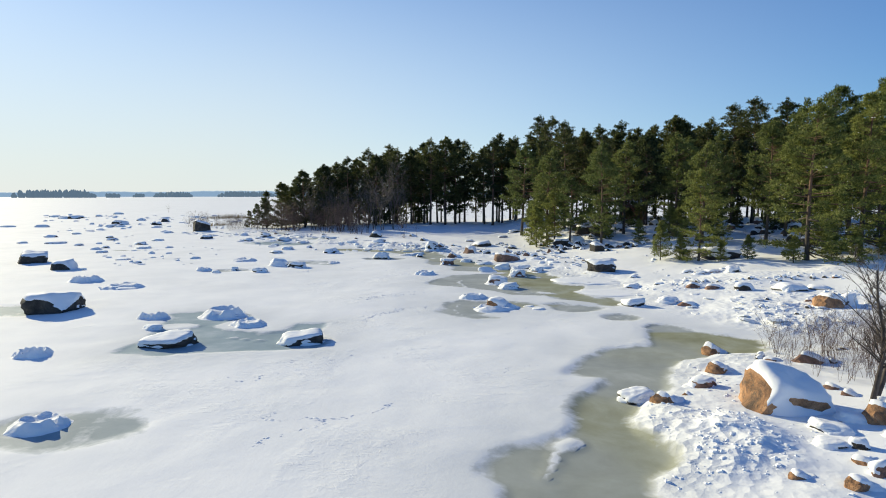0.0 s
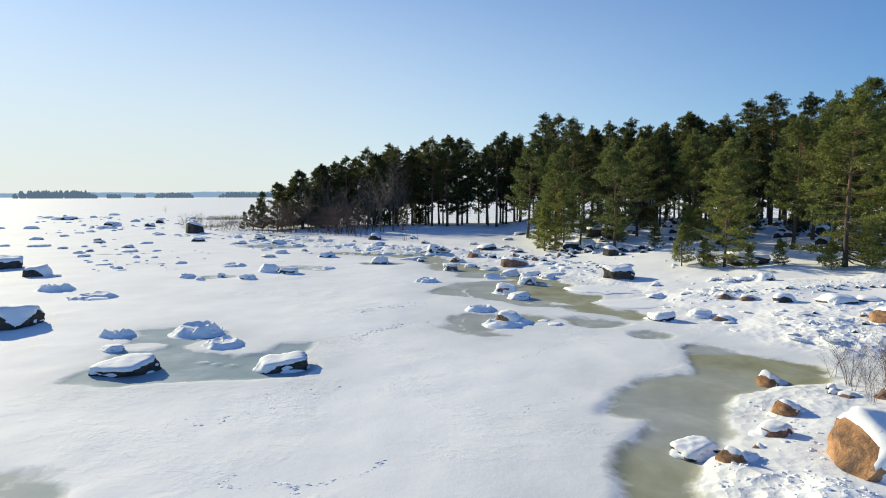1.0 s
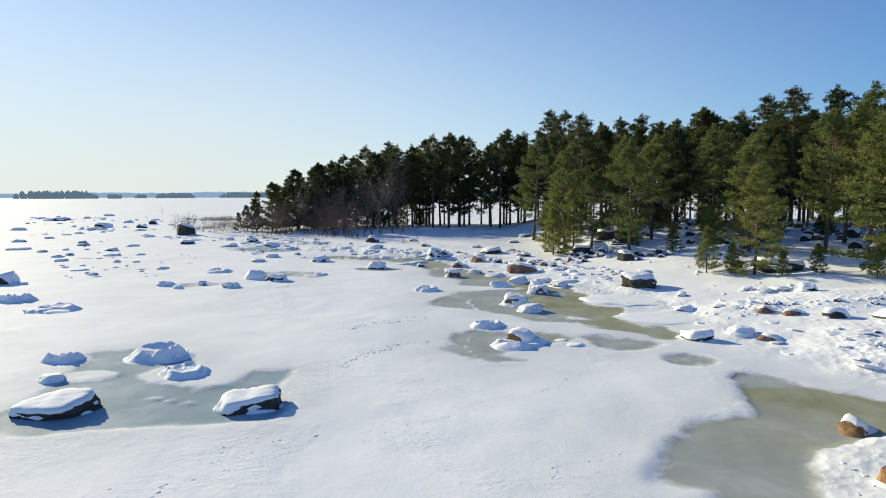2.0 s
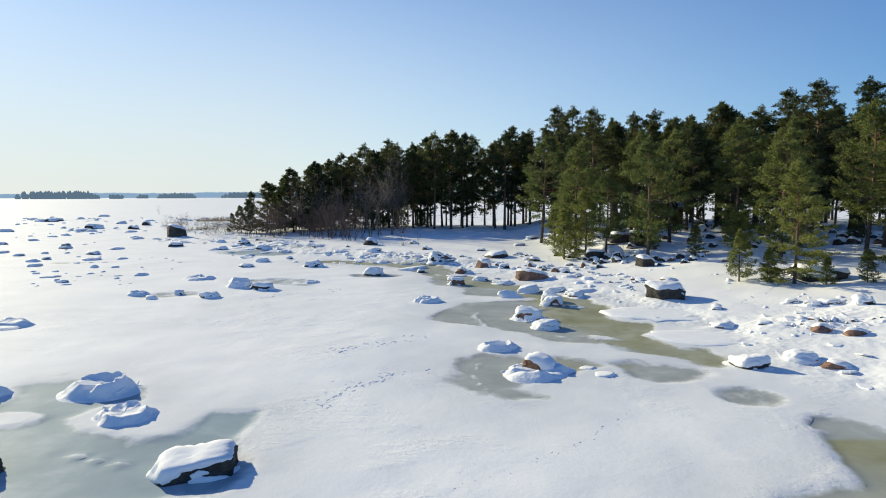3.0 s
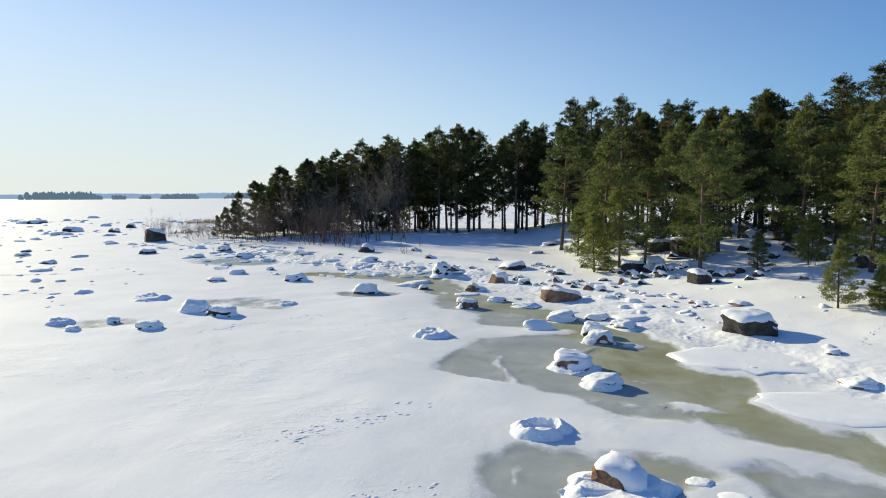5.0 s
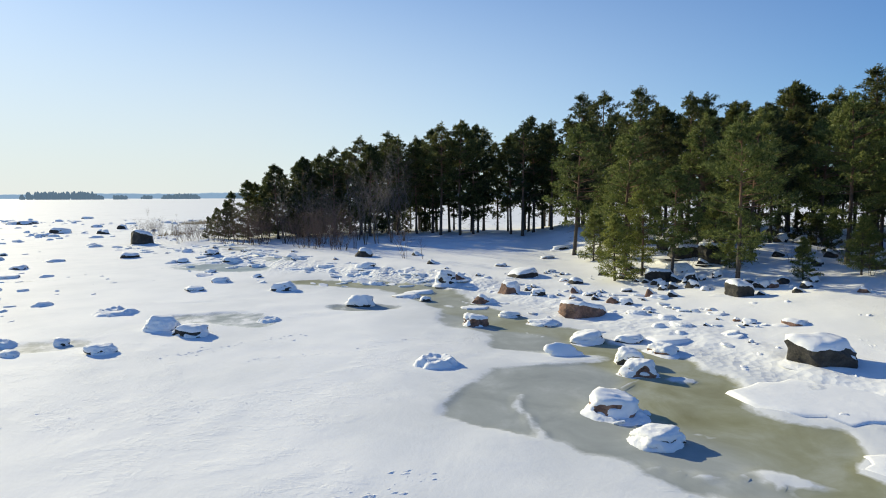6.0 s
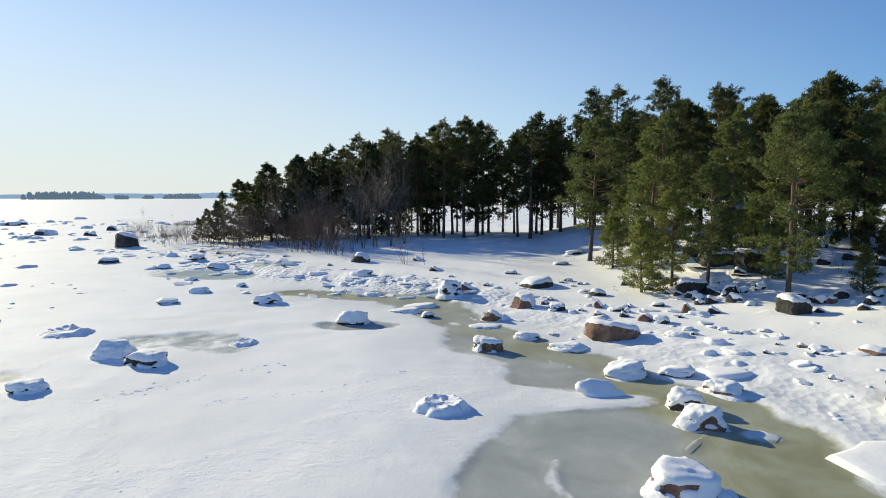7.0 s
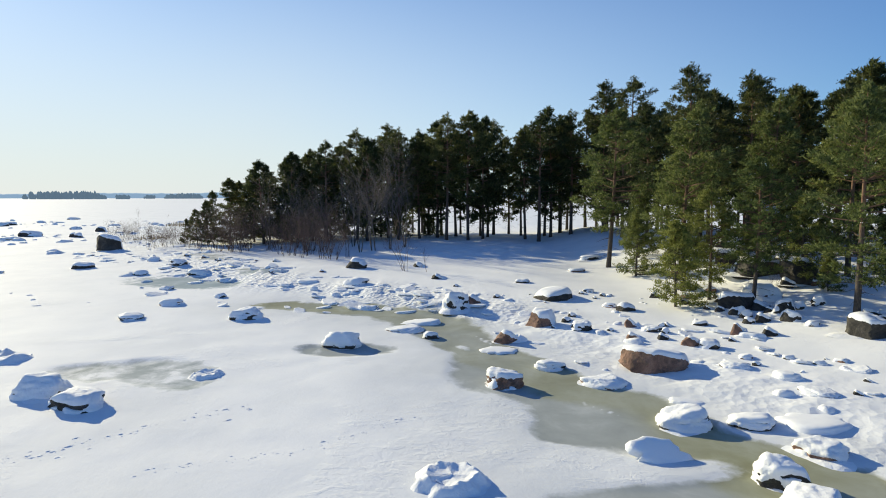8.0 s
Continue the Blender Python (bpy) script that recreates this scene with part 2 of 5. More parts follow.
def inland(x, y):
    """Metres inside the shoreline; negative out on the ice."""
    x, y = np.asarray(x, float), np.asarray(y, float)
    best, inside = np.full(x.shape, 1e9), np.zeros(x.shape, bool)
    for (ax, ay), (bx, by) in zip(SHORE, SHORE[1:] + SHORE[:1]):
        ex, ey = bx - ax, by - ay
        t = np.clip(((x - ax) * ex + (y - ay) * ey) / (ex * ex + ey * ey), 0, 1)
        best = np.minimum(best, np.hypot(x - ax - t * ex, y - ay - t * ey))
        if ey:
            inside ^= ((ay > y) != (by > y)) & (x < ax + (y - ay) * ex / ey)
    return np.where(inside, best, -best)


def land_height(x, y):
    """Height of the snowed ground over the ice, without the small relief."""
    d = inland(x, y) + 0.7 * vnoise(np.asarray(x) / 2.3, np.asarray(y) / 2.3, 5)
    steep = 0.03 + 0.055 * smooth(8, 17, x) * smooth(130, 95, y)
    rise = np.clip(d, 0, 24)
    return 0.16 * smooth(-0.6, 1.4, d) + steep * rise + 0.28 * smooth(4, 10, d) * smooth(10, 18, x) * vnoise(np.asarray(x) / 3.1, np.asarray(y) / 3.1, 9)


# ---- mesh helpers ----
class Soup:
    """Collects vertices and faces for one mesh."""

    def __init__(self):
        self.v, self.f = [], []

    def add(self, verts, faces):
        k = len(self.v)
        self.v.extend(tuple(p) for p in verts)
        self.f.extend(tuple(i + k for i in f) for f in faces)

    def tube(self, points, radii, sides=5):
        points = [Vector(p) for p in points]
        rings = []
        for i, p in enumerate(points):
            way = (points[min(i + 1, len(points) - 1)] - points[max(i - 1, 0)]).normalized()
            a = way.orthogonal().normalized()
            b = way.cross(a)
            rings.append([p + radii[i] * (math.cos(t) * a + math.sin(t) * b) for t in (2 * math.pi * k / sides for k in range(sides))])
        faces = []
        for i in range(len(points) - 1):
            for k in range(sides):
                faces.append((i * sides + k, i * sides + (k + 1) % sides, (i + 1) * sides + (k + 1) % sides, (i + 1) * sides + k))
        faces.append(tuple((len(points) - 1) * sides + k for k in range(sides)))
        self.add([p for ring in rings for p in ring], faces)

    def mesh(self, name, material, flat=False):
        me = bpy.data.meshes.new(name)
        me.from_pydata(self.v, [], self.f)
        me.materials.append(material)
        if not flat:
            me.shade_smooth()
        return me


def part(name, data, material, parent, label="", flat=False):
    if isinstance(data, Soup):
        data = data.mesh(name, material, flat)
    ob = new(name, data)
    ob.parent = parent
    return tagged(ob, label)


def thing(name, place, label, category, group=""):
    ob = new(name)
    ob.empty_display_size = 0.3
    ob.matrix_basis = place
    return tagged(ob, label, category, group)


def bm_mesh(name, bm, material, flat=False):
    me = bpy.data.meshes.new(name)
    bm.to_mesh(me)
    bm.free()
    me.materials.append(material)
    if not flat:
        me.shade_smooth()
    return me


# ---- ground: one sheet of ice, snow and shore, out to the horizon ----
# bare ice: x, y, half length, half width, turn in degrees, murkiness
def patch(x, y, a, b, turn, murk):
    return (x, y, a, b, radians(turn), murk)


# outlines of the open pools of bare ice
UPPER_POOL = [(-12.9, 62.1), (-11.3, 63.3), (-7.8, 62.3), (-3.9, 61.2), (-1.7, 59.9), (-0.2, 57.1), (0.6, 54.3), (1.8, 52.0), (2.8, 50.4), (3.4, 49.0), (4.1, 48.4), (4.8, 47.7), (5.4, 46.1),
              (6.0, 45.0), (6.8, 44.4), (7.8, 42.9), (6.4, 42.4), (4.6, 43.2), (4.3, 43.9), (3.0, 44.2), (1.8, 44.3), (0.9, 44.5), (0.7, 45.3), (1.0, 46.7), (0.2, 47.9), (-0.9, 48.4), (-1.5, 49.8),
              (-1.4, 52.3), (-2.2, 53.8), (-3.4, 56.3), (-5.7, 59.0), (-8.5, 60.1), (-11.2, 60.8)]
MAIN_POOL = [(4.1, 43.2), (5.4, 43.8), (6.7, 43.2), (7.8, 42.9), (8.1, 41.9), (8.6, 40.5), (7.9, 38.7), (8.1, 37.4), (9.4, 36.8), (8.9, 35.4), (7.9, 34.6), (8.6, 33.3), (9.0, 32.5), (10.0, 32.5), (10.2, 31.4), (9.9, 30.5),
             (9.1, 30.0), (8.5, 30.3), (8.2, 31.1), (7.7, 31.8), (6.6, 32.2), (6.2, 33.2), (5.1, 33.4), (4.0, 33.7), (3.0, 34.9), (1.9, 35.9), (0.8, 36.6), (-1.2, 37.6), (-0.5, 39.7), (0.0, 40.8), (0.6, 41.8), (1.4, 42.2), (2.3, 42.3), (3.2, 42.7)]
NEAR_POOL = [(0.8, 11.7), (1.3, 12.6), (1.7, 13.0), (2.4, 13.3), (3.1, 13.6), (3.4, 14.7), (4.1, 16.2), (5.0, 17.4), (5.2, 18.1), (4.1, 18.3), (5.0, 19.9), (6.5, 21.4), (8.3, 22.0),
             (9.3, 24.6), (10.4, 25.3), (11.5, 24.1), (13.1, 22.9), (13.0, 21.8), (11.9, 20.7), (9.9, 20.2), (8.5, 19.9), (7.7, 18.3), (6.9, 16.9), (5.7, 15.5), (5.1, 14.5), (5.0, 13.8),
             (5.3, 13.0), (5.5, 12.3), (5.0, 11.8), (4.4, 11.5), (4.2, 10.2), (4.0, 9.0), (2.2, 9.2), (1.2, 10.4)]
LEFT_POOL = [(-12.6, 20.9), (-12.4, 22.3), (-12.6, 24.0), (-12.9, 26.0), (-13.7, 28.1), (-12.2, 28.7), (-11.4, 27.2), (-9.8, 27.7), (-9.3, 26.8), (-10.3, 26.4), (-10.5, 25.5), (-9.9, 24.7), (-8.0, 23.9),
             (-7.1, 24.2), (-6.9, 25.9), (-5.4, 26.1), (-5.4, 24.2), (-4.7, 22.6), (-5.0, 21.6), (-6.4, 21.5), (-8.5, 21.1), (-10.3, 20.7)]
STONE_POOL = [(0.2, 31.1), (1.1, 31.5), (2.3, 31.6), (2.7, 31.2), (4.0, 31.2), (5.0, 30.6), (5.5, 30.1), (4.6, 29.7), (3.9, 29.2), (2.7, 28.6), (2.0, 27.8), (2.7, 27.0), (1.7, 26.9), (0.8, 27.4), (-0.1, 28.7), (-0.1, 29.9)]
GREY_PATCH = [(5.7, 30.3), (6.6, 30.5), (7.4, 30.2), (8.3, 29.9), (8.5, 29.3), (7.3, 28.6), (6.6, 28.5), (6.0, 29.0)]
POOLS = (UPPER_POOL, MAIN_POOL, NEAR_POOL, LEFT_POOL, STONE_POOL, GREY_PATCH)
# lines of rime frozen on the bare ice: points and width
STREAKS = [([(1.2, 39.4), (1.05, 38.2), (1.2, 36.9), (1.6, 35.7)], 0.22), ([(0.8, 30.7), (0.75, 29.2), (0.95, 27.8)], 0.16), ([(3.6, 34.6), (5.2, 34.3), (6.2, 33.7)], 0.10), ([(3.4, 15.2), (3.9, 16.6), (5.0, 17.9)], 0.16),
           ([(2.5, 47.2), (3.4, 46.2)], 0.14), ([(-0.2, 55.2), (0.4, 53.4)], 0.15), ([(2.2, 11.2), (2.6, 12.6)], 0.14), ([(-9.6, 23.6), (-7.2, 22.9)], 0.12), ([(4.4, 39.8), (5.6, 41.2)], 0.10)]
# smaller bare patches
PATCHES = [
    patch(8.7, 27.1, 0.8, 0.75, -20, 0.2), patch(9.9, 25.0, 0.7, 0.4, 0, 0.3), patch(-22.6, 29.0, 2.6, 1.5, 0, 0.7),
    patch(-9.9, 14.0, 2.0, 1.2, 0, 0.5), patch(-5.6, 52.8, 1.9, 0.9, 0, 0.5), patch(-11.4, 49.9, 2.1, 1.2, -35, 0.1), patch(-13.6, 49.9, 1.6, 0.9, 0, 0.0),
    patch(-20.5, 70.2, 4.6, 2.2, -20, 1.0), patch(-17.0, 74.5, 3.0, 1.2, -30, 0.5), patch(-23.5, 83.5, 4.5, 1.4, -35, 0.2), patch(-33.5, 62.0, 3.5, 0.6, 10, 0.0),
    patch(-17.2, 44.6, 2.0, 0.8, 10, 0.0)]
# where the ice is stained olive by the shallow bottom
STAINS = [patch(2.6, 11.6, 2.1, 1.6, 20, 0.35), patch(4.8, 13.6, 1.0, 2.2, 0, 0.75), patch(6.4, 17.6, 1.5, 2.4, 0, 0.2), patch(8.0, 21.4, 2.4, 1.4, 28, 0.4), patch(11.6, 22.0, 2.6, 1.3, -22, 1.0),
          patch(9.2, 31.4, 1.6, 1.2, -40, 0.8), patch(7.0, 37.0, 1.9, 3.6, 20, 0.92), patch(3.6, 35.6, 2.6, 1.6, -20, 0.1), patch(1.4, 38.6, 2.4, 2.0, 0, 0.05), patch(6.2, 42.0, 1.3, 2.6, 30, 0.88), patch(2.2, 40.4, 2.2, 2.0, 0, 0.0),
          patch(5.6, 44.8, 2.6, 1.2, 130, 0.9), patch(2.0, 45.7, 1.9, 1.3, 0, 0.05), patch(2.6, 49.0, 2.3, 1.2, 130, 0.7), patch(0.2, 53.0, 3.0, 1.4, 125, 0.4), patch(-3.0, 58.6, 3.0, 1.2, 140, 0.6),
          patch(-9.0, 61.6, 4.5, 1.0, 172, 0.8), patch(4.6, 30.5, 1.2, 0.8, 0, 0.5),
          patch(-9, 24.5, 5, 4.5, 0, -1.0), patch(-22.6, 29, 4, 3, 0, -1.0), patch(-20.5, 69.6, 6, 4, 0, -0.8), patch(-12, 50, 4, 3, 0, -0.3), patch(-10.2, 14, 3, 2, 0, -0.5)]
# snow that lies like islands in the bare ice: x, y, half length, half width, turn
ISLANDS = [patch(-8.9, 26.0, 1.3, 0.8, 0, 0), patch(-12.3, 25.4, 1.0, 0.5, 0, 0), patch(2.4, 43.0, 2.4, 0.55, 6, 0), patch(6.7, 40.7, 0.5, 0.32, 0, 0.55), patch(6.3, 34.2, 0.9, 0.35, -30, 0.75), patch(5.6, 36.4, 0.5, 0.14, -20, 0.95),
           patch(-0.9, 53.2, 0.6, 0.25, 120, 0.7), patch(3.0, 13.0, 0.5, 0.35, 40, 0.7)]


def blot(x, y, row):
    """One inside the patch, falling to zero at its rim and below outside."""
    px, py, a, b, turn, _ = row
    u, w = (x - px) * math.cos(turn) + (y - py) * math.sin(turn), -(x - px) * math.sin(turn) + (y - py) * math.cos(turn)
    return np.clip(1.5 - np.sqrt((u / a) ** 2 + (w / b) ** 2), -1, 1)


def inside_of(ring, x, y):
    """Metres inside a closed outline; negative outside."""
    best, inside = np.full(x.shape, 1e9), np.zeros(x.shape, bool)
    for (ax, ay), (bx, by) in zip(ring, ring[1:] + ring[:1]):
        ex, ey = bx - ax, by - ay
        t = np.clip(((x - ax) * ex + (y - ay) * ey) / (ex * ex + ey * ey), 0, 1)
        best = np.minimum(best, np.hypot(x - ax - t * ex, y - ay - t * ey))
        if ey:
            inside ^= ((ay > y) != (by > y)) & (x < ax + (y - ay) * ex / ey)
    return np.where(inside, best, -best)


def ice_fields(x, y):
    ice, murk, weight = np.zeros(x.shape), np.zeros(x.shape), np.full(x.shape, 1e-3)
    wx, wy = x + 0.2 * vnoise(x / 1.1, y / 1.1, 31), y + 0.2 * vnoise(x / 1.1, y / 1.1, 32)
    soft = 1.05 + 0.75 * vnoise(x / 3.2, y / 3.2, 33)   # crisp banks here, drifted-over ones there
    for ring in POOLS:
        ice = np.maximum(ice, np.clip(0.52 + inside_of(ring, wx, wy) / soft, 0, 1))
    for row in PATCHES:
        ice = np.maximum(ice, np.clip(blot(wx, wy, row), 0, 0.56 + 0.3 * row[5]))
    for row in STAINS:
        w = np.clip(blot(x, y, row), 0, 1) ** 2
        murk, weight = murk + w * row[5], weight + w
    for row in ISLANDS:
        ice = np.minimum(ice, 1 - (1.4 - row[5]) * np.clip(blot(x, y, row), 0, 1))
    for line, wide in STREAKS:
        for (ax, ay), (bx, by) in zip(line, line[1:]):
            ex, ey = bx - ax, by - ay
            t = np.clip(((wx - ax) * ex + (wy - ay) * ey) / (ex * ex + ey * ey), 0, 1)
            ice = np.minimum(ice, 0.32 + 0.5 * np.hypot(wx - ax - t * ex, wy - ay - t * ey) / wide)
    return np.clip(ice, 0, 1), murk / weight


def scant_snow(x, y):
    """Where the snow lies thin: the wet margins round the pools."""
    near = np.zeros(x.shape)
    for ring in POOLS:
        near = np.maximum(near, np.clip(1 + inside_of(ring, x, y) / (2.5 if ring is LEFT_POOL else 4.0), 0, 1))
    return near * (1 - smooth(0, 1.5, inland(x, y)))


def roughness_field(x, y):
    """How broken the snow is: pressed-up ice along the shore and in the shallows."""
    d = inland(x, y)
    shore = np.exp(-((d + 0.2) / np.where(d < 0, 1.3, 3.2)) ** 2) * smooth(-1.0, 0.6, vnoise(x / 5, y / 5, 2) + 0.3) * (1 - 0.68 * smooth(24, 28, y) * smooth(62, 56, y) * smooth(17, 14, x))
    shore = shore * (1 - 0.6 * smooth(25, 21, y))
    near = 0.5 * smooth(0.5, 1.0, 1.5 - np.hypot((x - 6.2) / 2.4, (y - 12.9) / 2.4))
    far = smooth(62, 75, y) * smooth(-7, -1, d) * smooth(3, 0, d)
    bank = smooth(0.5, 1.0, 1.5 - np.hypot((x - 19) / 6, (y - 27.5) / 4.5)) + smooth(0.5, 1.0, 1.5 - np.hypot((x - 20) / 8, (y - 35) / 2.2))
    return np.clip(shore + near + 0.8 * far + 0.38 * bank, 0, 1)


def ground_height(x, y):
    x, y = np.asarray(x, float), np.asarray(y, float)
    ice, _ = ice_fields(x, y)
    d = inland(x, y)
    snow = 0.05 + 0.03 * vnoise(x / 4.5, y / 4.5, 1) + 0.012 * vnoise(x / 0.9, y / 0.9, 3)
    rough = roughness_field(x, y)
    snow = snow + rough * (0.06 + 0.30 * np.abs(vnoise(x * 0.9 + y * 0.44, y * 0.9 - x * 0.44, 11)) ** 1.3 + 0.10 * np.abs(vnoise(x * 1.6 - y * 1.2, y * 1.6 + x * 1.2, 12)))
    land = land_height(x, y)
    cover = 1 - smooth(0.35, 0.6, ice) * (1 - smooth(0.3, 1.2, d))
    return land + snow * cover


def graded(fine_from, fine_to, step, low, high, growth):
    mid = list(np.arange(fine_from, fine_to + step / 2, step))
    up, s = [mid[-1]], step
    while up[-1] < high:
        s *= growth
        up.append(up[-1] + s)
    down, s = [mid[0]], step
    while down[-1] > low:
        s *= growth
        down.append(down[-1] - s)
    return np.array(down[:0:-1] + mid + up[1:])


def build_ground():
    xs, ys = graded(-14, 16, 0.18, -4600, 4600, 1.12), graded(9.5, 56, 0.2, -4600, 4600, 1.10)
    gx, gy = np.meshgrid(xs, ys)
    x, y = gx.ravel(), gy.ravel()
    z = ground_height(x, y)
    ice, murk = ice_fields(x, y)
    w, h = len(xs), len(ys)
    i = (np.arange(h - 1)[:, None] * w + np.arange(w - 1)[None, :]).ravel()
    quads = np.stack([i, i + 1, i + w + 1, i + w], 1)
    me = bpy.data.meshes.new("ground")
    me.vertices.add(len(x))
    me.vertices.foreach_set("co", np.stack([x, y, z], 1).ravel())
    me.loops.add(quads.size)
    me.loops.foreach_set("vertex_index", quads.ravel().astype(np.int32))
    me.polygons.add(len(quads))
    me.polygons.foreach_set("loop_start", np.arange(0, quads.size, 4, dtype=np.int32))
    me.update(calc_edges=True)
    me.validate()
    for name, values in (("ice", ice), ("murk", murk), ("rough", roughness_field(x, y)), ("scant", scant_snow(x, y))):
        me.attributes.new(name, "FLOAT", "POINT").data.foreach_set("value", values.astype(np.float32))
    me.materials.append(GROUND)
    me.shade_smooth()
    tagged(new("ground", me), "snow-covered sea ice and low stony shore with bare murky ice", "ground", kind="structure")


build_ground()


def gz(x, y):
    return float(ground_height(np.array([x]), np.array([y]))[0])


# ---- boulders and stones ----
def stone_mesh(seed, w, d, h, level, facets=9, rough=0.05, slope=(0.12, 0.62), top_cut=None):
    """An angular, worn stone: a sphere cut by planes, sunk a third into what it stands on."""
    rng = random.Random(seed)
    bm = bmesh.new()
    bmesh.ops.create_icosphere(bm, subdivisions=level, radius=1)
    cuts = []
    for _ in range(facets):
        n = Vector((rng.gauss(0, 1), rng.gauss(0, 1), rng.gauss(0.1, 0.7))).normalized()
        cuts.append((n, rng.uniform(0.60, 0.88)))
    yaw = rng.uniform(0, 1.5)
    for k in range(4):
        a = yaw + k * math.pi / 2 + rng.uniform(-.3, .3)
        cuts.append((Vector((math.cos(a), math.sin(a), rng.uniform(*slope))).normalized(), rng.uniform(0.60, 0.78)))
    cuts.append((Vector((rng.uniform(-.45, .45), rng.uniform(-.45, .45), 1)).normalized(), rng.uniform(0.52, 0.7)))
    if top_cut:   # one broad sloping face
        cuts[-1] = (Vector(top_cut[:3]).normalized(), top_cut[3])
    off = Vector((seed * 3.1, seed * 1.7, 0))
    for v in bm.verts:
        u = v.co.normalized()
        r = 1.0
        for n, c in cuts:
            q = u.dot(n)
            if q > 0.05:
                r = min(r, c / q)
        r *= 1 + rough * noise.noise(u * 2.2 + off) + 0.5 * rough * noise.noise(u * 6 + off)
        v.co = u * r
        if u.z < 0:
            flat = math.hypot(v.co.x, v.co.y) or 1
            v.co.x, v.co.y = (q / flat * (0.35 * flat + 0.65 * min(flat / max(math.hypot(u.x, u.y), 0.05), 1)) for q in (v.co.x, v.co.y))
    ext = [max(abs(v.co[i]) for v in bm.verts) for i in range(3)]
    top = max(v.co.z for v in bm.verts)
    for v in bm.verts:
        v.co = Vector((v.co.x / ext[0] * w / 2, v.co.y / ext[1] * d / 2, (v.co.z / top) * h * 0.66 + h * 0.34))
    bm.normal_update()
    return bm


def cap_mesh(bm, seed, thick, cover, lean=(0.25, 0.15), inset=0.025):
    """Snow lying on the stone: raised where the stone faces up, drawn inside it elsewhere."""
    off = Vector((seed * 2.3, -seed, 5))
    want = Vector((lean[0], lean[1], 1)).normalized()
    rise = {}
    for v in bm.verts:
        s = v.normal.dot(want) + 0.34 * noise.noise(v.co * 1.8 + off) + 0.15 * noise.noise(v.co * 5 + off)
        t = min(max((s - cover) / 0.34, 0), 1)
        rise[v] = t * t * (3 - 2 * t)
    moved = {}
    for v in bm.verts:
        near = [e.other_vert(v) for e in v.link_edges]
        t = 0.5 * rise[v] + 0.5 * sum(rise[o] for o in near) / len(near)
        puff = thick * (1 + 0.45 * noise.noise(v.co * 1.6 + off))
        moved[v] = v.co - v.normal * inset * (1 - t) + (Vector((0, 0, 1)) * 0.85 + v.normal * 0.2) * puff * t
    for v in bm.verts:
        v.co = moved[v]
    return bm


def mound(seed, w, d, h, style, rings=11, spokes=34):
    """Drifted snow and lifted ice: a dome, or an apron round a stone; its rim runs out into the ground."""
    rng = random.Random(seed + 900)
    s, pts, faces = Soup(), [], []
    ph, tip = rng.uniform(0, 6), Vector((rng.uniform(-.18, .18), rng.uniform(-.15, .15), 0))
    off = Vector((seed * 1.37, seed * 0.61, 3))
    for i in range(rings + 1):
        u = i / rings
        for k in range(spokes):
            a = 2 * math.pi * k / spokes
            ca, sa = math.cos(a), math.sin(a)
            out = 1 + 0.13 * math.sin(2 * a + ph) + 0.09 * math.sin(3 * a + ph * 2) + 0.12 * noise.noise(Vector((ca * 2, sa * 2, 0)) + off)
            q = Vector((u * ca, u * sa, 0))
            lump = noise.noise(q * 2.6 + off)
            crag = abs(noise.noise(q * 5.5 + off))
            if style == "dome":
                z = max(1 - u ** 1.7, 0) ** 0.9 * (0.86 + 0.30 * lump) + (0.5 * crag + 0.3 * abs(noise.noise(q * 11 + off)) - 0.18) * (1 - u) ** 0.5
            else:
                z = (1 - u ** 1.4) * (0.75 + 0.5 * lump + 0.5 * crag)
            pts.append((w / 2 * u * out * ca + tip.x * w * (1 - u), d / 2 * u * out * sa + tip.y * d * (1 - u), max(h * z, 0) * (1 - u ** 8) + 0.025 - 0.09 * u ** 3))
    peak = max(p[2] for p in pts)
    pts = [(p[0], p[1], p[2] * (h / peak if p[2] > 0 else 1)) for p in pts]
    for i in range(rings):
        for k in range(spokes):
            faces.append((i * spokes + k, (i + 1) * spokes + k, (i + 1) * spokes + (k + 1) % spokes, i * spokes + (k + 1) % spokes))
    s.add(pts, faces)
    return s


STONE_LABEL = {"dark": "dark grey granite boulder with a cap of snow", "red": "red-brown granite boulder capped with snow on the shore",
               "orange": "orange-brown granite boulder with thick snow on top"}


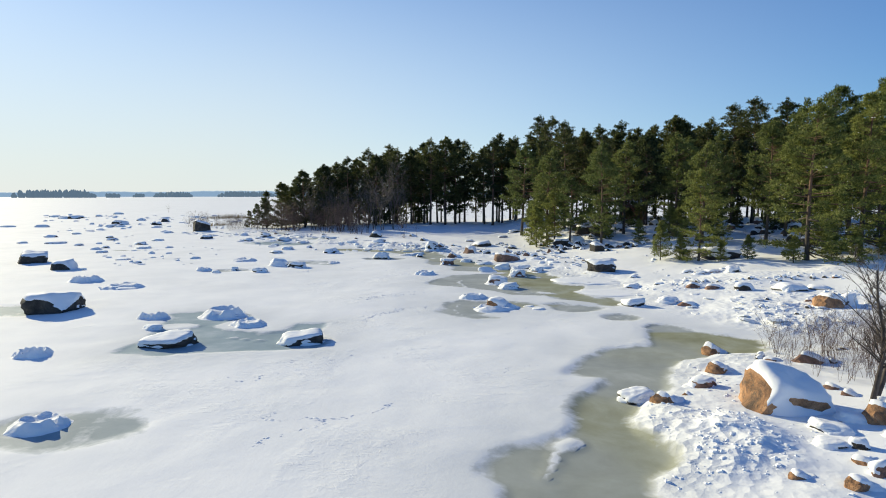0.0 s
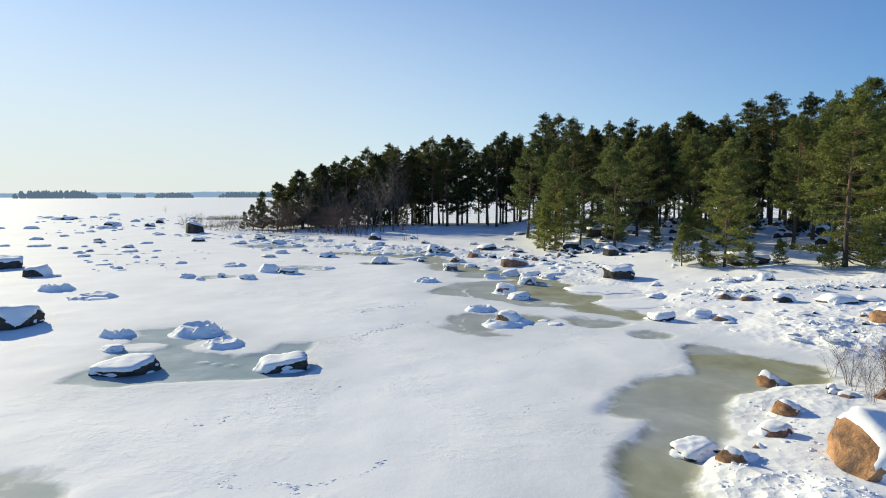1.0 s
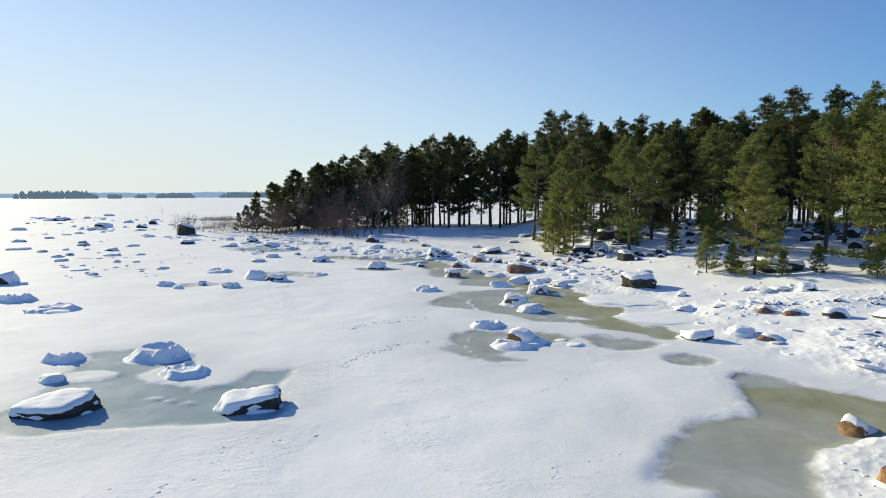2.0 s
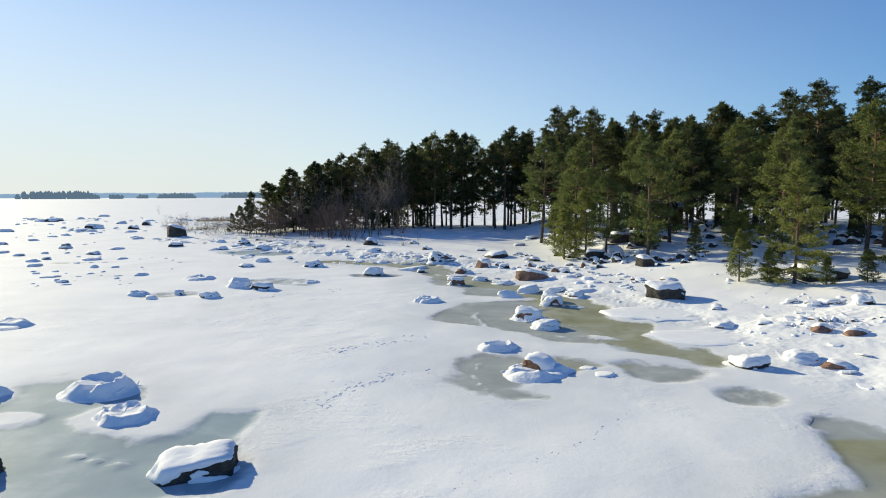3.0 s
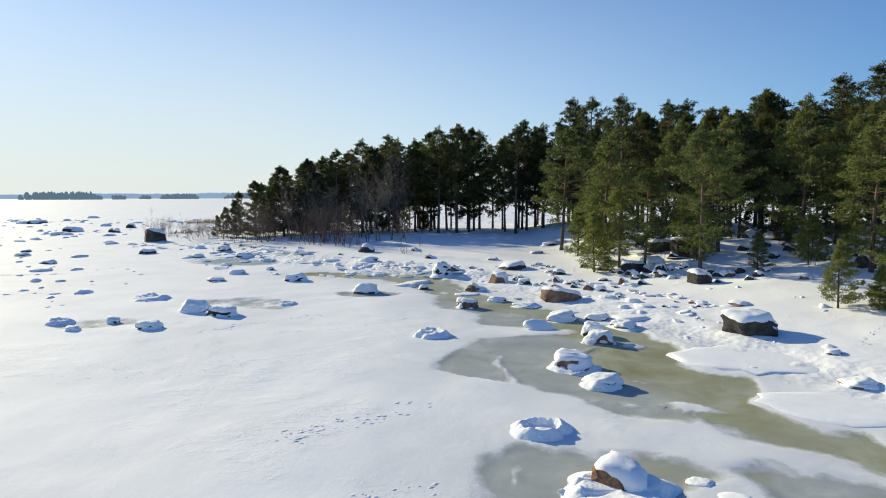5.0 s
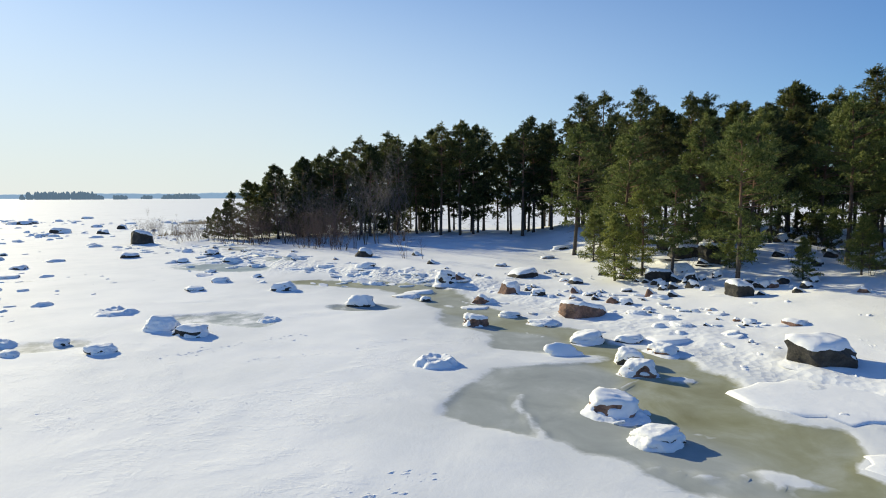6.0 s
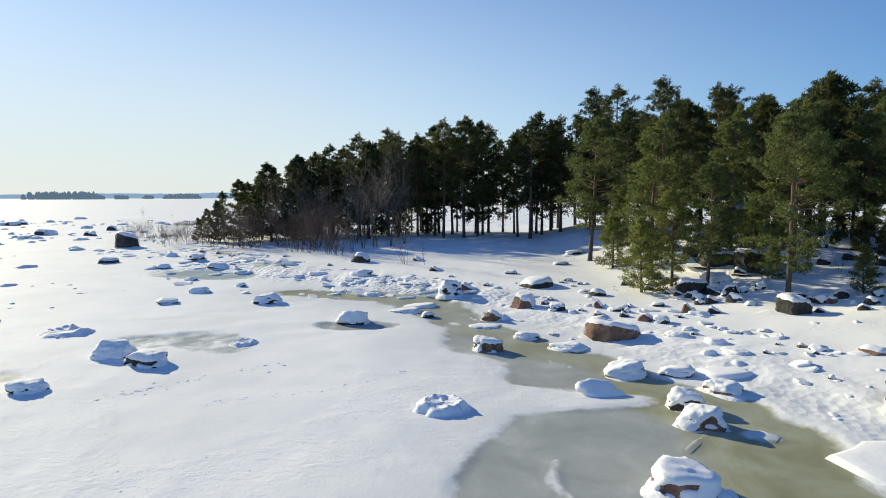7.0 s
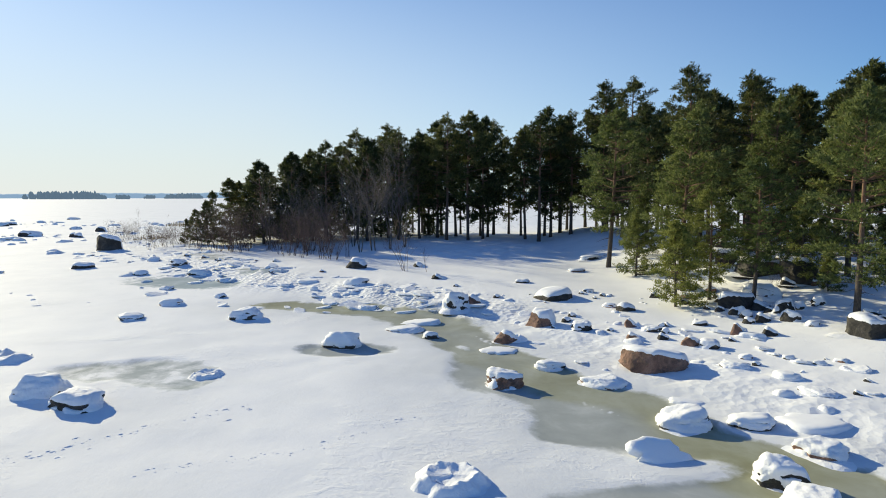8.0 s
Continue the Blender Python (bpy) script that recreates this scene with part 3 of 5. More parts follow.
def boulder(x, y, w, d, h, tone, seed, snowy=False, fine=False, turn=None, lean=None, cover=None, top_cut=None, slope=None):
    rng = random.Random(seed)
    z = gz(x, y)
    label = "granite boulder almost buried in snow and lifted ice" if snowy else STONE_LABEL[tone]
    top = thing("boulder", pose(x, y, z - 0.04, 0, 0, rng.uniform(-25, 25) if turn is None else turn), label, "boulder", "boulders on the ice and shore")
    level = 4 if fine or snowy else 3
    thick = min(0.15, 0.05 + 0.11 * h)
    lee = not top_cut and not snowy and (w <= 1.1 or (w < 2.2 and tone != "dark" and not fine))
    if lee:
        top_cut = (rng.uniform(0.35, 0.75), rng.uniform(-0.15, 0.35), 0.7, rng.uniform(0.36, 0.52))
    elif fine and not top_cut:
        top_cut = (rng.uniform(-0.05, 0.28), rng.uniform(-0.1, 0.2), 1.0, rng.uniform(0.52, 0.62))
    elif snowy:
        top_cut = (rng.uniform(0.1, 0.3), rng.uniform(0.3, 0.5), 0.8, 0.42)
    slope = slope or ((0.1, 0.7) if lee else (-0.12, 0.25) if tone == "orange" or fine else (0.12, 0.62))
    bm = stone_mesh(seed, w, d, max(h - thick * 0.8, h * 0.7), level, 9, 0.2 if snowy else 0.08, slope, top_cut)
    cap = bm.copy()
    cap.normal_update()
    rock = bm_mesh("stone", bm, ROCKS[tone])
    rock.set_sharp_from_angle(angle=radians(24))
    part("stone", rock, ROCKS[tone], top)
    lean = lean or (rng.uniform(0.2, 0.55), rng.uniform(0.1, 0.5))
    part("snow_cap", bm_mesh("snow_cap", cap_mesh(cap, seed, thick, cover or ((0.42 if tone == "dark" else 0.10) if snowy else 0.40 if lee else 0.34), (0.85, 0.30) if lee and not cover else lean), SNOW if snowy else SOFT_SNOW), SNOW if snowy else SOFT_SNOW, top, "soft white snow cap")
    part("snow_apron", mound(seed, w * (1.5 if snowy else 1.35), d * (1.5 if snowy else 1.35), h * 0.13, "apron", 11 if w > 1.1 else 6, 34 if w > 1.1 else 18), SNOW, top)
    if lee:   # drift in the lee of a small stone
        part("snow_drift", mound(seed + 1, w * 1.25, d * 0.95, h * 0.55, "dome", 7, 20), SNOW, top).matrix_basis = pose(w * 0.46, d * 0.16, 0, 0, 0, rng.uniform(-20, 20))
    return top


def snow_rock(x, y, w, d, h, seed):
    """A low stone under a thick cap of snow, dark rock showing low on its lee sides."""
    rng = random.Random(seed)
    top = thing("snowy_stone", pose(x, y, gz(x, y) - 0.03, 0, 0, rng.uniform(-30, 30)), "low dark stone under a thick cap of wind-packed snow", "stone", "snow-covered stones")
    small = w < 0.9
    level = 3 if small or y > 62 else 4
    cut = (rng.uniform(-0.5, 0.35), rng.uniform(-0.25, 0.5), 1.0, rng.uniform(0.46, 0.66))
    bm = stone_mesh(seed, w * 0.98, d * 0.98, h * 0.82, level, 9, 0.16, (0.1, 0.6), cut)
    cap = bm.copy()
    cap.normal_update()
    tone = ROCKS[rng.choice(("dark", "dark", "dark", "red"))]
    rock = bm_mesh("stone", bm, tone)
    rock.set_sharp_from_angle(angle=radians(24))
    part("stone", rock, tone, top, "dark stone showing through the snow")
    cover = rng.choice((-0.6, -0.45, -0.3, -0.15, 0.0, 0.08))
    part("snow_cap", bm_mesh("snow_cap", cap_mesh(cap, seed, 0.04 + 0.12 * h, cover, (rng.uniform(-0.35, 0.1), rng.uniform(0.1, 0.5))), SOFT_SNOW if rng.random() < 0.5 else SNOW), SNOW, top)
    part("snow_apron", mound(seed, w * 1.35, d * 1.35, h * 0.2, "apron", 7 if small else 11, 20 if small else 34), SNOW, top)
    return top


def hummock(seed, w, d, h, hollow, rings=20, spokes=64):
    """Ice lifted over a stone: a raised rim of tilted plates, steep outside, snow lying within."""
    rng = random.Random(seed + 300)
    n = rng.randint(6, 9)
    edges = sorted(rng.uniform(0, 1) for _ in range(n))
    plates = [(rng.uniform(0.78, 1.12), rng.uniform(0.6, 0.95), rng.uniform(-0.2, 0.2)) for _ in range(n)]
    gap = rng.randrange(n)
    off = Vector((seed * 0.83, seed * 0.37, 2))
    rows = [0, 0.12, 0.24, 0.34, 0.42, 0.48, 0.52, 0.55, 0.58, 0.61, 0.64, 0.67, 0.70, 0.74, 0.78, 0.82, 0.86, 0.90, 0.95, 1.0]
    pts = []
    for u in rows:
        for k in range(spokes):
            a = k / spokes
            i = sum(e <= a for e in edges) - 1
            reach, tall, tip = plates[i]
            if i == gap % n:
                tall *= 0.35
            lo, hi = edges[i], edges[(i + 1) % n] + (1 if i in (-1, n - 1) else 0)
            m = ((a - lo) % 1.0) / max((hi - lo) % 1.0, 0.02)
            tall = max(tall * (1 + tip * (m - 0.5) * 2), 0.12)
            ca, sa = math.cos(2 * math.pi * a), math.sin(2 * math.pi * a)
            q = Vector((u * ca * 2, u * sa * 2, 0)) + off
            bite = noise.noise(Vector((ca * 1.7, sa * 1.7, 4)) + off)
            v = u / (0.86 + 0.30 * (reach - 0.95) + 0.16 * bite + 0.07 * noise.noise(q * 2.6))
            crag = abs(noise.noise(q * 1.6)) + 0.45 * abs(noise.noise(q * 3.7))
            rim = 0.52
            if v < rim:
                inside = (0.14 if hollow else 0.55) * tall ** 0.5
                z = inside + (tall - inside) * max((v - (rim - 0.17 if hollow else 0.15)) / (0.17 if hollow else rim - 0.15), 0) ** 1.6
                z += 0.16 * noise.noise(q * 1.2) * (0.4 if hollow else 1) + 0.16 * (crag - 0.3)
            else:
                z = tall * max(1 - (v - rim) / (0.20 + 0.2 * max(bite + 0.4, 0)), 0) ** 0.8 * (0.85 + 0.3 * crag) + 0.16 * max(1 - (v - 0.6) / 0.42, 0) * (0.4 + 1.4 * crag)
            pts.append((w / 2 * u * 1.15 * ca, d / 2 * u * 1.15 * sa, h * max(z, 0) * (1 - u ** 10) + 0.02 - 0.09 * u ** 6))
    for _ in range(1):   # thaw has rounded the plates
        pts = [(p[0], p[1], 0.5 * p[2] + 0.25 * (pts[i - 1 if i % spokes else i + spokes - 1][2] + pts[i + 1 if (i + 1) % spokes else i + 1 - spokes][2])) for i, p in enumerate(pts)]
    s = Soup()
    m = len(rows)
    s.add(pts, [(i * spokes + k, (i + 1) * spokes + k, (i + 1) * spokes + (k + 1) % spokes, i * spokes + (k + 1) % spokes) for i in range(m - 1) for k in range(spokes)])
    me = s.mesh("snow_mound", SNOW)
    me.set_sharp_from_angle(angle=radians(38))
    return me


def slab(seed, a, b, t):
    """A broken plate of ice with an uneven outline."""
    rng = random.Random(seed)
    n = 7
    ring = [(a * (0.75 + 0.35 * rng.random()) * math.cos(2 * math.pi * k / n), b * (0.75 + 0.35 * rng.random()) * math.sin(2 * math.pi * k / n)) for k in range(n)]
    s = Soup()
    s.add([(p[0], p[1], -t / 2) for p in ring] + [(p[0] * 1.04, p[1] * 1.04, t * 0.25) for p in ring] + [(p[0] * 0.88, p[1] * 0.88, t / 2) for p in ring],
          [tuple(range(n))[::-1]] + [(k, (k + 1) % n, n + (k + 1) % n, n + k) for k in range(n)] + [(n + k, n + (k + 1) % n, 2 * n + (k + 1) % n, 2 * n + k) for k in range(n)]
          + [tuple(range(2 * n, 3 * n))])
    return s


SLABS = [slab(i, 1.0, 0.7 + 0.1 * i, 0.28).mesh("ice_slab", SNOW, True) for i in range(5)]


def ringed_rock(x, y, w, d, h, seed):
    """A hidden stone with a collar of ice slabs, lifted and broken as the water fell."""
    rng = random.Random(seed)
    top = thing("ice_collar", pose(x, y, gz(x, y) - 0.03, 0, 0, rng.uniform(-20, 20)), "hummock of broken lifted ice slabs and snow over a hidden stone", "ice hummock", "ice hummocks")
    part("snow_mound", hummock(seed, w * 1.3, d * 1.3, h * 0.8, rng.random() < 0.5 and w < 2.0), SNOW, top)
    for k in range(rng.randint(4, 7)):
        a = rng.uniform(0, 6.28)
        r = rng.uniform(0.45, 0.95)
        size = w * rng.uniform(0.05, 0.13)
        ob = part("ice_slab", rng.choice(SLABS), SNOW, top)
        ob.matrix_basis = pose(w / 2 * r * math.cos(a), d / 2 * r * math.sin(a), h * max(0.62 - 0.62 * r, 0.03)) @ pose(0, 0, 0, 0, 0, math.degrees(a)) \
            @ pose(0, 0, 0, rng.uniform(-20, 20), rng.uniform(-50, -10), 0) @ Matrix.Diagonal((size, size, size * 0.8, 1))
    return top


def snow_floe(x, y, w, d, h, seed, tip=None):
    """A flat sheet of ice under snow, one edge tipped up."""
    rng = random.Random(seed)
    top = thing("ice_floe", pose(x, y, gz(x, y) + (0.10 if tip and tip[0] > 9 else -0.01), *(tip or (rng.uniform(-5, 2), rng.uniform(-7, 4), rng.uniform(-40, 40)))), "tilted ice floe under smooth white snow", "ice floe", "ice floes")
    s, n = Soup(), 22
    ring = [1 + 0.16 * rng.uniform(-1, 1) + 0.16 * math.sin(k * 0.57 + seed) for k in range(n)]
    t = max(h * 0.36, 0.05)
    rows = [(1.06, -0.14), (1.0, t * 0.35), (0.95, t * 0.75), (0.80, t), (0.45, t * 1.08)]
    pts = [(w / 2 * f * q * math.cos(2 * math.pi * k / n), d / 2 * f * q * math.sin(2 * math.pi * k / n), z) for f, z in rows for k, q in enumerate(ring)]
    faces = [(i * n + k, i * n + (k + 1) % n, (i + 1) * n + (k + 1) % n, (i + 1) * n + k) for i in range(len(rows) - 1) for k in range(n)]
    faces.append(tuple((len(rows) - 1) * n + k for k in range(n)))
    s.add(pts, faces)
    part("snow_sheet", s, SOFT_SNOW, top)
    return top



# ---- stones on the ice and shore ----
boulder(-40.08, 93.42, 3.17, 2.69, 1.96, "dark", 1, fine=True)
snow_rock(-32.86, 78.0, 1.92, 1.54, 0.62, 2)
boulder(-67.56, 117.31, 3.55, 3.01, 1.01, "dark", 3)
boulder(-59.07, 115.6, 1.92, 1.63, 0.75, "dark", 4)
snow_rock(-64.09, 109.35, 3.23, 2.58, 0.59, 5)
boulder(-63.79, 129.43, 2.03, 1.72, 0.98, "dark", 6)
snow_rock(-25.62, 73.93, 1.58, 1.26, 0.39, 7)
snow_rock(-17.43, 58.38, 1.72, 1.38, 0.3, 8)
snow_rock(-11.65, 58.53, 1.83, 1.46, 0.6, 9)
snow_rock(-17.16, 61.99, 1.45, 1.16, 0.35, 10)
snow_rock(-20.21, 67.29, 1.04, 0.83, 0.26, 11)
snow_rock(-20.86, 73.5, 1.94, 1.55, 0.45, 12)
snow_rock(-24.74, 78.0, 1.62, 1.3, 0.57, 13)
snow_rock(-29.36, 82.8, 1.58, 1.27, 0.38, 14)
snow_rock(-15.37, 64.23, 0.81, 0.65, 0.27, 15)
snow_rock(-17.84, 70.85, 1.46, 1.16, 0.31, 16)
snow_rock(-5.85, 53.59, 1.72, 1.38, 0.67, 17)
snow_rock(0.26, 48.84, 1.46, 1.17, 0.54, 18)
ringed_rock(-9.7, 49.58, 1.17, 1.0, 0.23, 19)
snow_rock(-12.18, 46.71, 1.76, 1.4, 0.52, 21)
snow_rock(-1.16, 60.2, 1.63, 1.31, 1.1, 23)
boulder(-0.24, 60.97, 0.91, 0.68, 0.57, "red", 24)
snow_rock(-2.31, 54.95, 0.87, 0.7, 0.29, 25)
snow_rock(-7.61, 67.2, 1.81, 1.45, 0.43, 26)
snow_rock(-5.96, 61.17, 1.28, 1.02, 0.24, 27)
snow_floe(-2.98, 57.91, 1.99, 1.39, 0.28, 28)
boulder(-9.06, 75.67, 1.88, 1.6, 0.83, "dark", 29)
boulder(-2.49, 69.85, 0.86, 0.73, 0.44, "dark", 30)
boulder(-4.17, 75.75, 0.9, 0.77, 0.42, "dark", 31)
boulder(2.74, 56.63, 1.58, 1.19, 0.74, "red", 32, fine=True)
boulder(4.49, 62.46, 2.59, 2.2, 0.64, "dark", 33)
boulder(0.88, 54.19, 1.03, 0.77, 0.61, "red", 34)
snow_floe(0.51, 52.88, 1.49, 1.04, 0.22, 35)
snow_rock(2.1, 50.68, 1.22, 0.98, 0.31, 36)
boulder(5.75, 50.34, 2.66, 1.6, 0.83, "red", 37, fine=True, cover=0.42, turn=-8, lean=(0.4, 0.4), top_cut=(0.28, 0.2, 0.9, 0.45))
snow_rock(3.62, 48.98, 1.6, 1.28, 0.23, 38)
snow_rock(4.31, 55.33, 1.02, 0.82, 0.38, 39)
boulder(6.5, 55.65, 0.62, 0.46, 0.47, "red", 40)
snow_rock(7.22, 54.86, 0.95, 0.76, 0.23, 41)
boulder(7.91, 52.66, 0.82, 0.62, 0.44, "red", 42)
snow_rock(8.46, 52.28, 0.85, 0.68, 0.34, 43)
boulder(10.26, 53.85, 0.55, 0.41, 0.58, "red", 44)
snow_floe(10.69, 53.41, 0.89, 0.63, 0.46, 45)
boulder(12.41, 58.0, 1.87, 1.59, 0.82, "dark", 46, fine=True)
boulder(13.13, 56.65, 0.58, 0.5, 0.35, "dark", 47)
snow_rock(13.55, 56.26, 1.08, 0.86, 0.77, 48)
boulder(14.31, 52.26, 1.63, 1.39, 0.84, "dark", 49, fine=True)
snow_rock(7.66, 72.0, 1.47, 1.17, 0.27, 50)
snow_rock(3.22, 67.72, 0.96, 0.76, 0.26, 51)
snow_rock(4.91, 45.77, 1.75, 1.4, 0.52, 52)
snow_floe(5.56, 47.26, 0.85, 0.6, 0.17, 53)
snow_floe(3.5, 43.7, 1.35, 0.75, 0.24, 54, (34, 6, 4))
snow_rock(5.63, 42.61, 1.16, 0.93, 0.61, 55)
ringed_rock(-1.33, 42.49, 1.6, 1.36, 0.42, 56)
snow_rock(7.38, 43.94, 1.29, 1.03, 0.34, 57)
snow_rock(6.57, 45.56, 1.3, 1.04, 0.3, 58)
snow_rock(8.26, 49.91, 1.13, 0.9, 0.19, 59)
snow_rock(9.31, 48.62, 0.88, 0.7, 0.19, 60)
snow_rock(9.59, 55.64, 0.74, 0.59, 0.21, 61)
snow_rock(9.14, 50.89, 0.6, 0.48, 0.16, 62)
snow_rock(10.5, 50.67, 0.51, 0.41, 0.13, 63)
snow_rock(11.1, 49.92, 0.49, 0.39, 0.12, 64)
snow_rock(11.93, 50.03, 0.57, 0.46, 0.12, 65)
snow_rock(9.44, 47.17, 1.28, 1.03, 0.13, 66)
snow_rock(6.78, 59.84, 0.86, 0.69, 0.25, 67)
snow_rock(6.61, 64.05, 0.79, 0.63, 0.23, 68)
boulder(7.24, 58.97, 1.11, 0.95, 0.45, "dark", 69)
snow_rock(9.92, 77.2, 1.96, 1.57, 0.43, 70)
snow_rock(13.48, 54.05, 0.61, 0.49, 0.21, 71)
boulder(11.86, 41.76, 2.25, 1.8, 0.9, "dark", 72, fine=True, cover=0.50, lean=(-0.05, 0.1), top_cut=(0.08, -0.14, 1.0, 0.56), slope=(-0.35, 0.0))
boulder(3.01, 29.89, 1.38, 1.18, 0.56, "orange", 73, cover=0.14, lean=(0.6, 0.15), top_cut=(0.15, -0.05, 1, 0.55))
ringed_rock(2.84, 29.48, 2.38, 2.02, 0.33, 74)
ringed_rock(3.76, 37.77, 1.77, 1.5, 0.25, 75)
boulder(3.67, 38.09, 1.5, 1.25, 0.60, "red", 76, cover=0.10, lean=(0.10, -0.05), fine=True, turn=12, top_cut=(0.12, -0.16, 1, 0.5))
snow_rock(4.29, 36.09, 1.56, 1.24, 0.4, 77)
ringed_rock(1.7, 32.45, 1.46, 1.24, 0.32, 78)
snow_rock(-14.03, 47.65, 1.88, 1.51, 0.67, 80)
snow_rock(-14.39, 43.77, 1.27, 1.02, 0.33, 82)
ringed_rock(-19.27, 44.78, 1.16, 0.98, 0.29, 83)
snow_rock(-16.8, 45.02, 0.64, 0.51, 0.32, 84)
snow_rock(-17.7, 43.4, 0.88, 0.7, 0.18, 85)
ringed_rock(-18.19, 51.16, 2.17, 1.84, 0.32, 86)
snow_rock(-44.83, 75.99, 1.72, 1.37, 0.33, 91)
snow_rock(-38.79, 64.35, 0.99, 0.79, 0.27, 92)
snow_rock(-27.31, 49.76, 0.82, 0.66, 0.18, 93)
snow_rock(-47.77, 80.32, 1.32, 1.06, 0.3, 94)
snow_rock(-38.15, 74.87, 2.15, 1.72, 0.25, 95)
boulder(-97.22, 148.36, 3.62, 3.07, 0.93, "dark", 96)
boulder(-58.11, 114.71, 1.63, 1.38, 0.79, "dark", 99)
snow_rock(-100.12, 163.62, 2.49, 2.0, 0.6, 101)
snow_rock(-111.03, 161.2, 3.69, 2.96, 0.58, 102)
snow_rock(-73.36, 136.65, 2.51, 2.01, 0.6, 103)
snow_rock(-106.16, 183.93, 3.55, 2.84, 0.68, 104)
snow_rock(-57.6, 88.11, 1.49, 1.19, 0.27, 105)
snow_rock(5.57, 41.42, 1.39, 1.11, 0.57, 109)
snow_rock(12.14, 35.76, 1.34, 1.07, 0.26, 111)
boulder(13.89, 46.51, 1.26, 0.95, 0.25, "red", 112)
snow_rock(12.37, 47.21, 0.68, 0.54, 0.22, 113)
snow_rock(13.62, 35.03, 0.74, 0.59, 0.14, 115)
snow_rock(13.26, 38.58, 0.75, 0.6, 0.14, 116)
snow_rock(4.67, 29.91, 0.68, 0.54, 0.07, 117)
snow_floe(4.98, 29.18, 0.77, 0.54, 0.06, 118)
snow_rock(-3.52, 56.2, 1.98, 1.58, 0.16, 119)
ringed_rock(-10.94, 27.76, 2.1, 1.7, 0.58, 120)
ringed_rock(-9.05, 25.57, 1.6, 1.3, 0.34, 121)
snow_rock(10.34, 30.09, 1.39, 1.11, 0.47, 123)
snow_rock(12.47, 30.61, 1.43, 1.14, 0.37, 124)
boulder(15.87, 35.21, 0.68, 0.51, 0.19, "red", 127)
snow_rock(16.96, 38.64, 0.8, 0.64, 0.18, 128)
snow_rock(18.29, 37.61, 1.26, 1.01, 0.2, 129)
boulder(-20.31, 28.85, 2.65, 2.25, 1.09, "dark", 130, fine=True)
boulder(-37.07, 50.35, 3.13, 2.66, 1.13, "dark", 131, fine=True)
boulder(-30.99, 45.55, 2.29, 1.95, 0.85, "dark", 132)
ringed_rock(-25.13, 39.01, 2.04, 1.73, 0.55, 133)
ringed_rock(-20.91, 36.32, 2.4, 2.04, 0.34, 134)
ringed_rock(-14.27, 27.26, 1.32, 1.12, 0.43, 135)
snow_rock(-13.14, 24.96, 1.01, 0.81, 0.2, 138)
boulder(-11.04, 22.33, 2.5, 1.6, 0.52, "dark", 139, fine=True, turn=10, lean=(-0.45, -0.15), cover=0.22, top_cut=(-0.30, -0.22, 1.0, 0.42))
boulder(-5.75, 22.64, 2.2, 1.5, 0.52, "dark", 140, fine=True, turn=14, lean=(-0.5, -0.1), cover=0.20, top_cut=(-0.38, -0.12, 1.0, 0.42))
ringed_rock(-15.41, 20.61, 1.25, 1.07, 0.39, 141)
ringed_rock(-10.55, 14.21, 1.5, 1.27, 0.37, 142)
snow_rock(-99.39, 148.97, 4.57, 3.66, 0.87, 143)
snow_rock(-77.55, 108.7, 3.1, 2.48, 0.52, 144)
boulder(-98.93, 152.43, 3.75, 3.18, 0.9, "dark", 145)
snow_rock(-84.19, 108.81, 2.89, 2.31, 0.41, 146)
snow_rock(-48.74, 70.61, 2.85, 2.28, 0.3, 147)
snow_rock(-57.25, 81.84, 2.0, 1.6, 0.38, 148)
snow_rock(-37.37, 69.34, 1.82, 1.46, 0.38, 149)
snow_rock(-34.3, 64.2, 1.94, 1.56, 0.21, 150)
snow_rock(-43.99, 67.67, 1.1, 0.88, 0.25, 151)
snow_rock(-36.01, 58.98, 1.2, 0.96, 0.21, 152)
snow_rock(-29.9, 52.38, 1.59, 1.27, 0.12, 153)
snow_rock(-29.0, 44.98, 0.55, 0.44, 0.17, 154)
snow_rock(-53.38, 71.1, 1.45, 1.16, 0.26, 155)
boulder(9.25, 14.94, 2.5, 2.0, 1.2, "orange", 156, lean=(0.55, -0.25), cover=0.33, turn=-12, top_cut=(0.40, -0.36, 0.84, 0.43), fine=True)
snow_rock(5.69, 16.09, 1.23, 0.99, 0.35, 157)
boulder(6.12, 15.2, 0.71, 0.61, 0.36, "orange", 158)
boulder(8.95, 17.92, 0.76, 0.65, 0.43, "orange", 159)
snow_rock(7.92, 16.68, 0.88, 0.7, 0.32, 160)
boulder(10.15, 20.83, 0.76, 0.65, 0.47, "orange", 161)
boulder(7.14, 16.0, 0.3, 0.25, 0.13, "orange", 162)
boulder(10.85, 13.51, 0.72, 0.61, 0.6, "orange", 163)
snow_rock(10.39, 13.75, 0.87, 0.7, 0.22, 164)
snow_rock(9.46, 13.22, 1.08, 0.86, 0.21, 165)
boulder(7.21, 10.96, 0.45, 0.39, 0.17, "orange", 166)
boulder(8.06, 10.47, 0.54, 0.46, 0.31, "orange", 167)
snow_rock(8.85, 12.34, 0.88, 0.71, 0.13, 168)
snow_rock(9.35, 12.16, 0.5, 0.4, 0.22, 169)
boulder(8.92, 11.48, 0.52, 0.44, 0.17, "orange", 170)
snow_rock(8.86, 10.95, 0.45, 0.36, 0.32, 171)
boulder(18.85, 27.04, 1.53, 1.3, 0.7, "orange", 172)
snow_rock(19.63, 26.88, 0.82, 0.65, 0.68, 173)
boulder(16.97, 27.44, 1.11, 0.83, 0.17, "red", 174)
boulder(13.07, 29.74, 1.08, 0.81, 0.25, "red", 175)
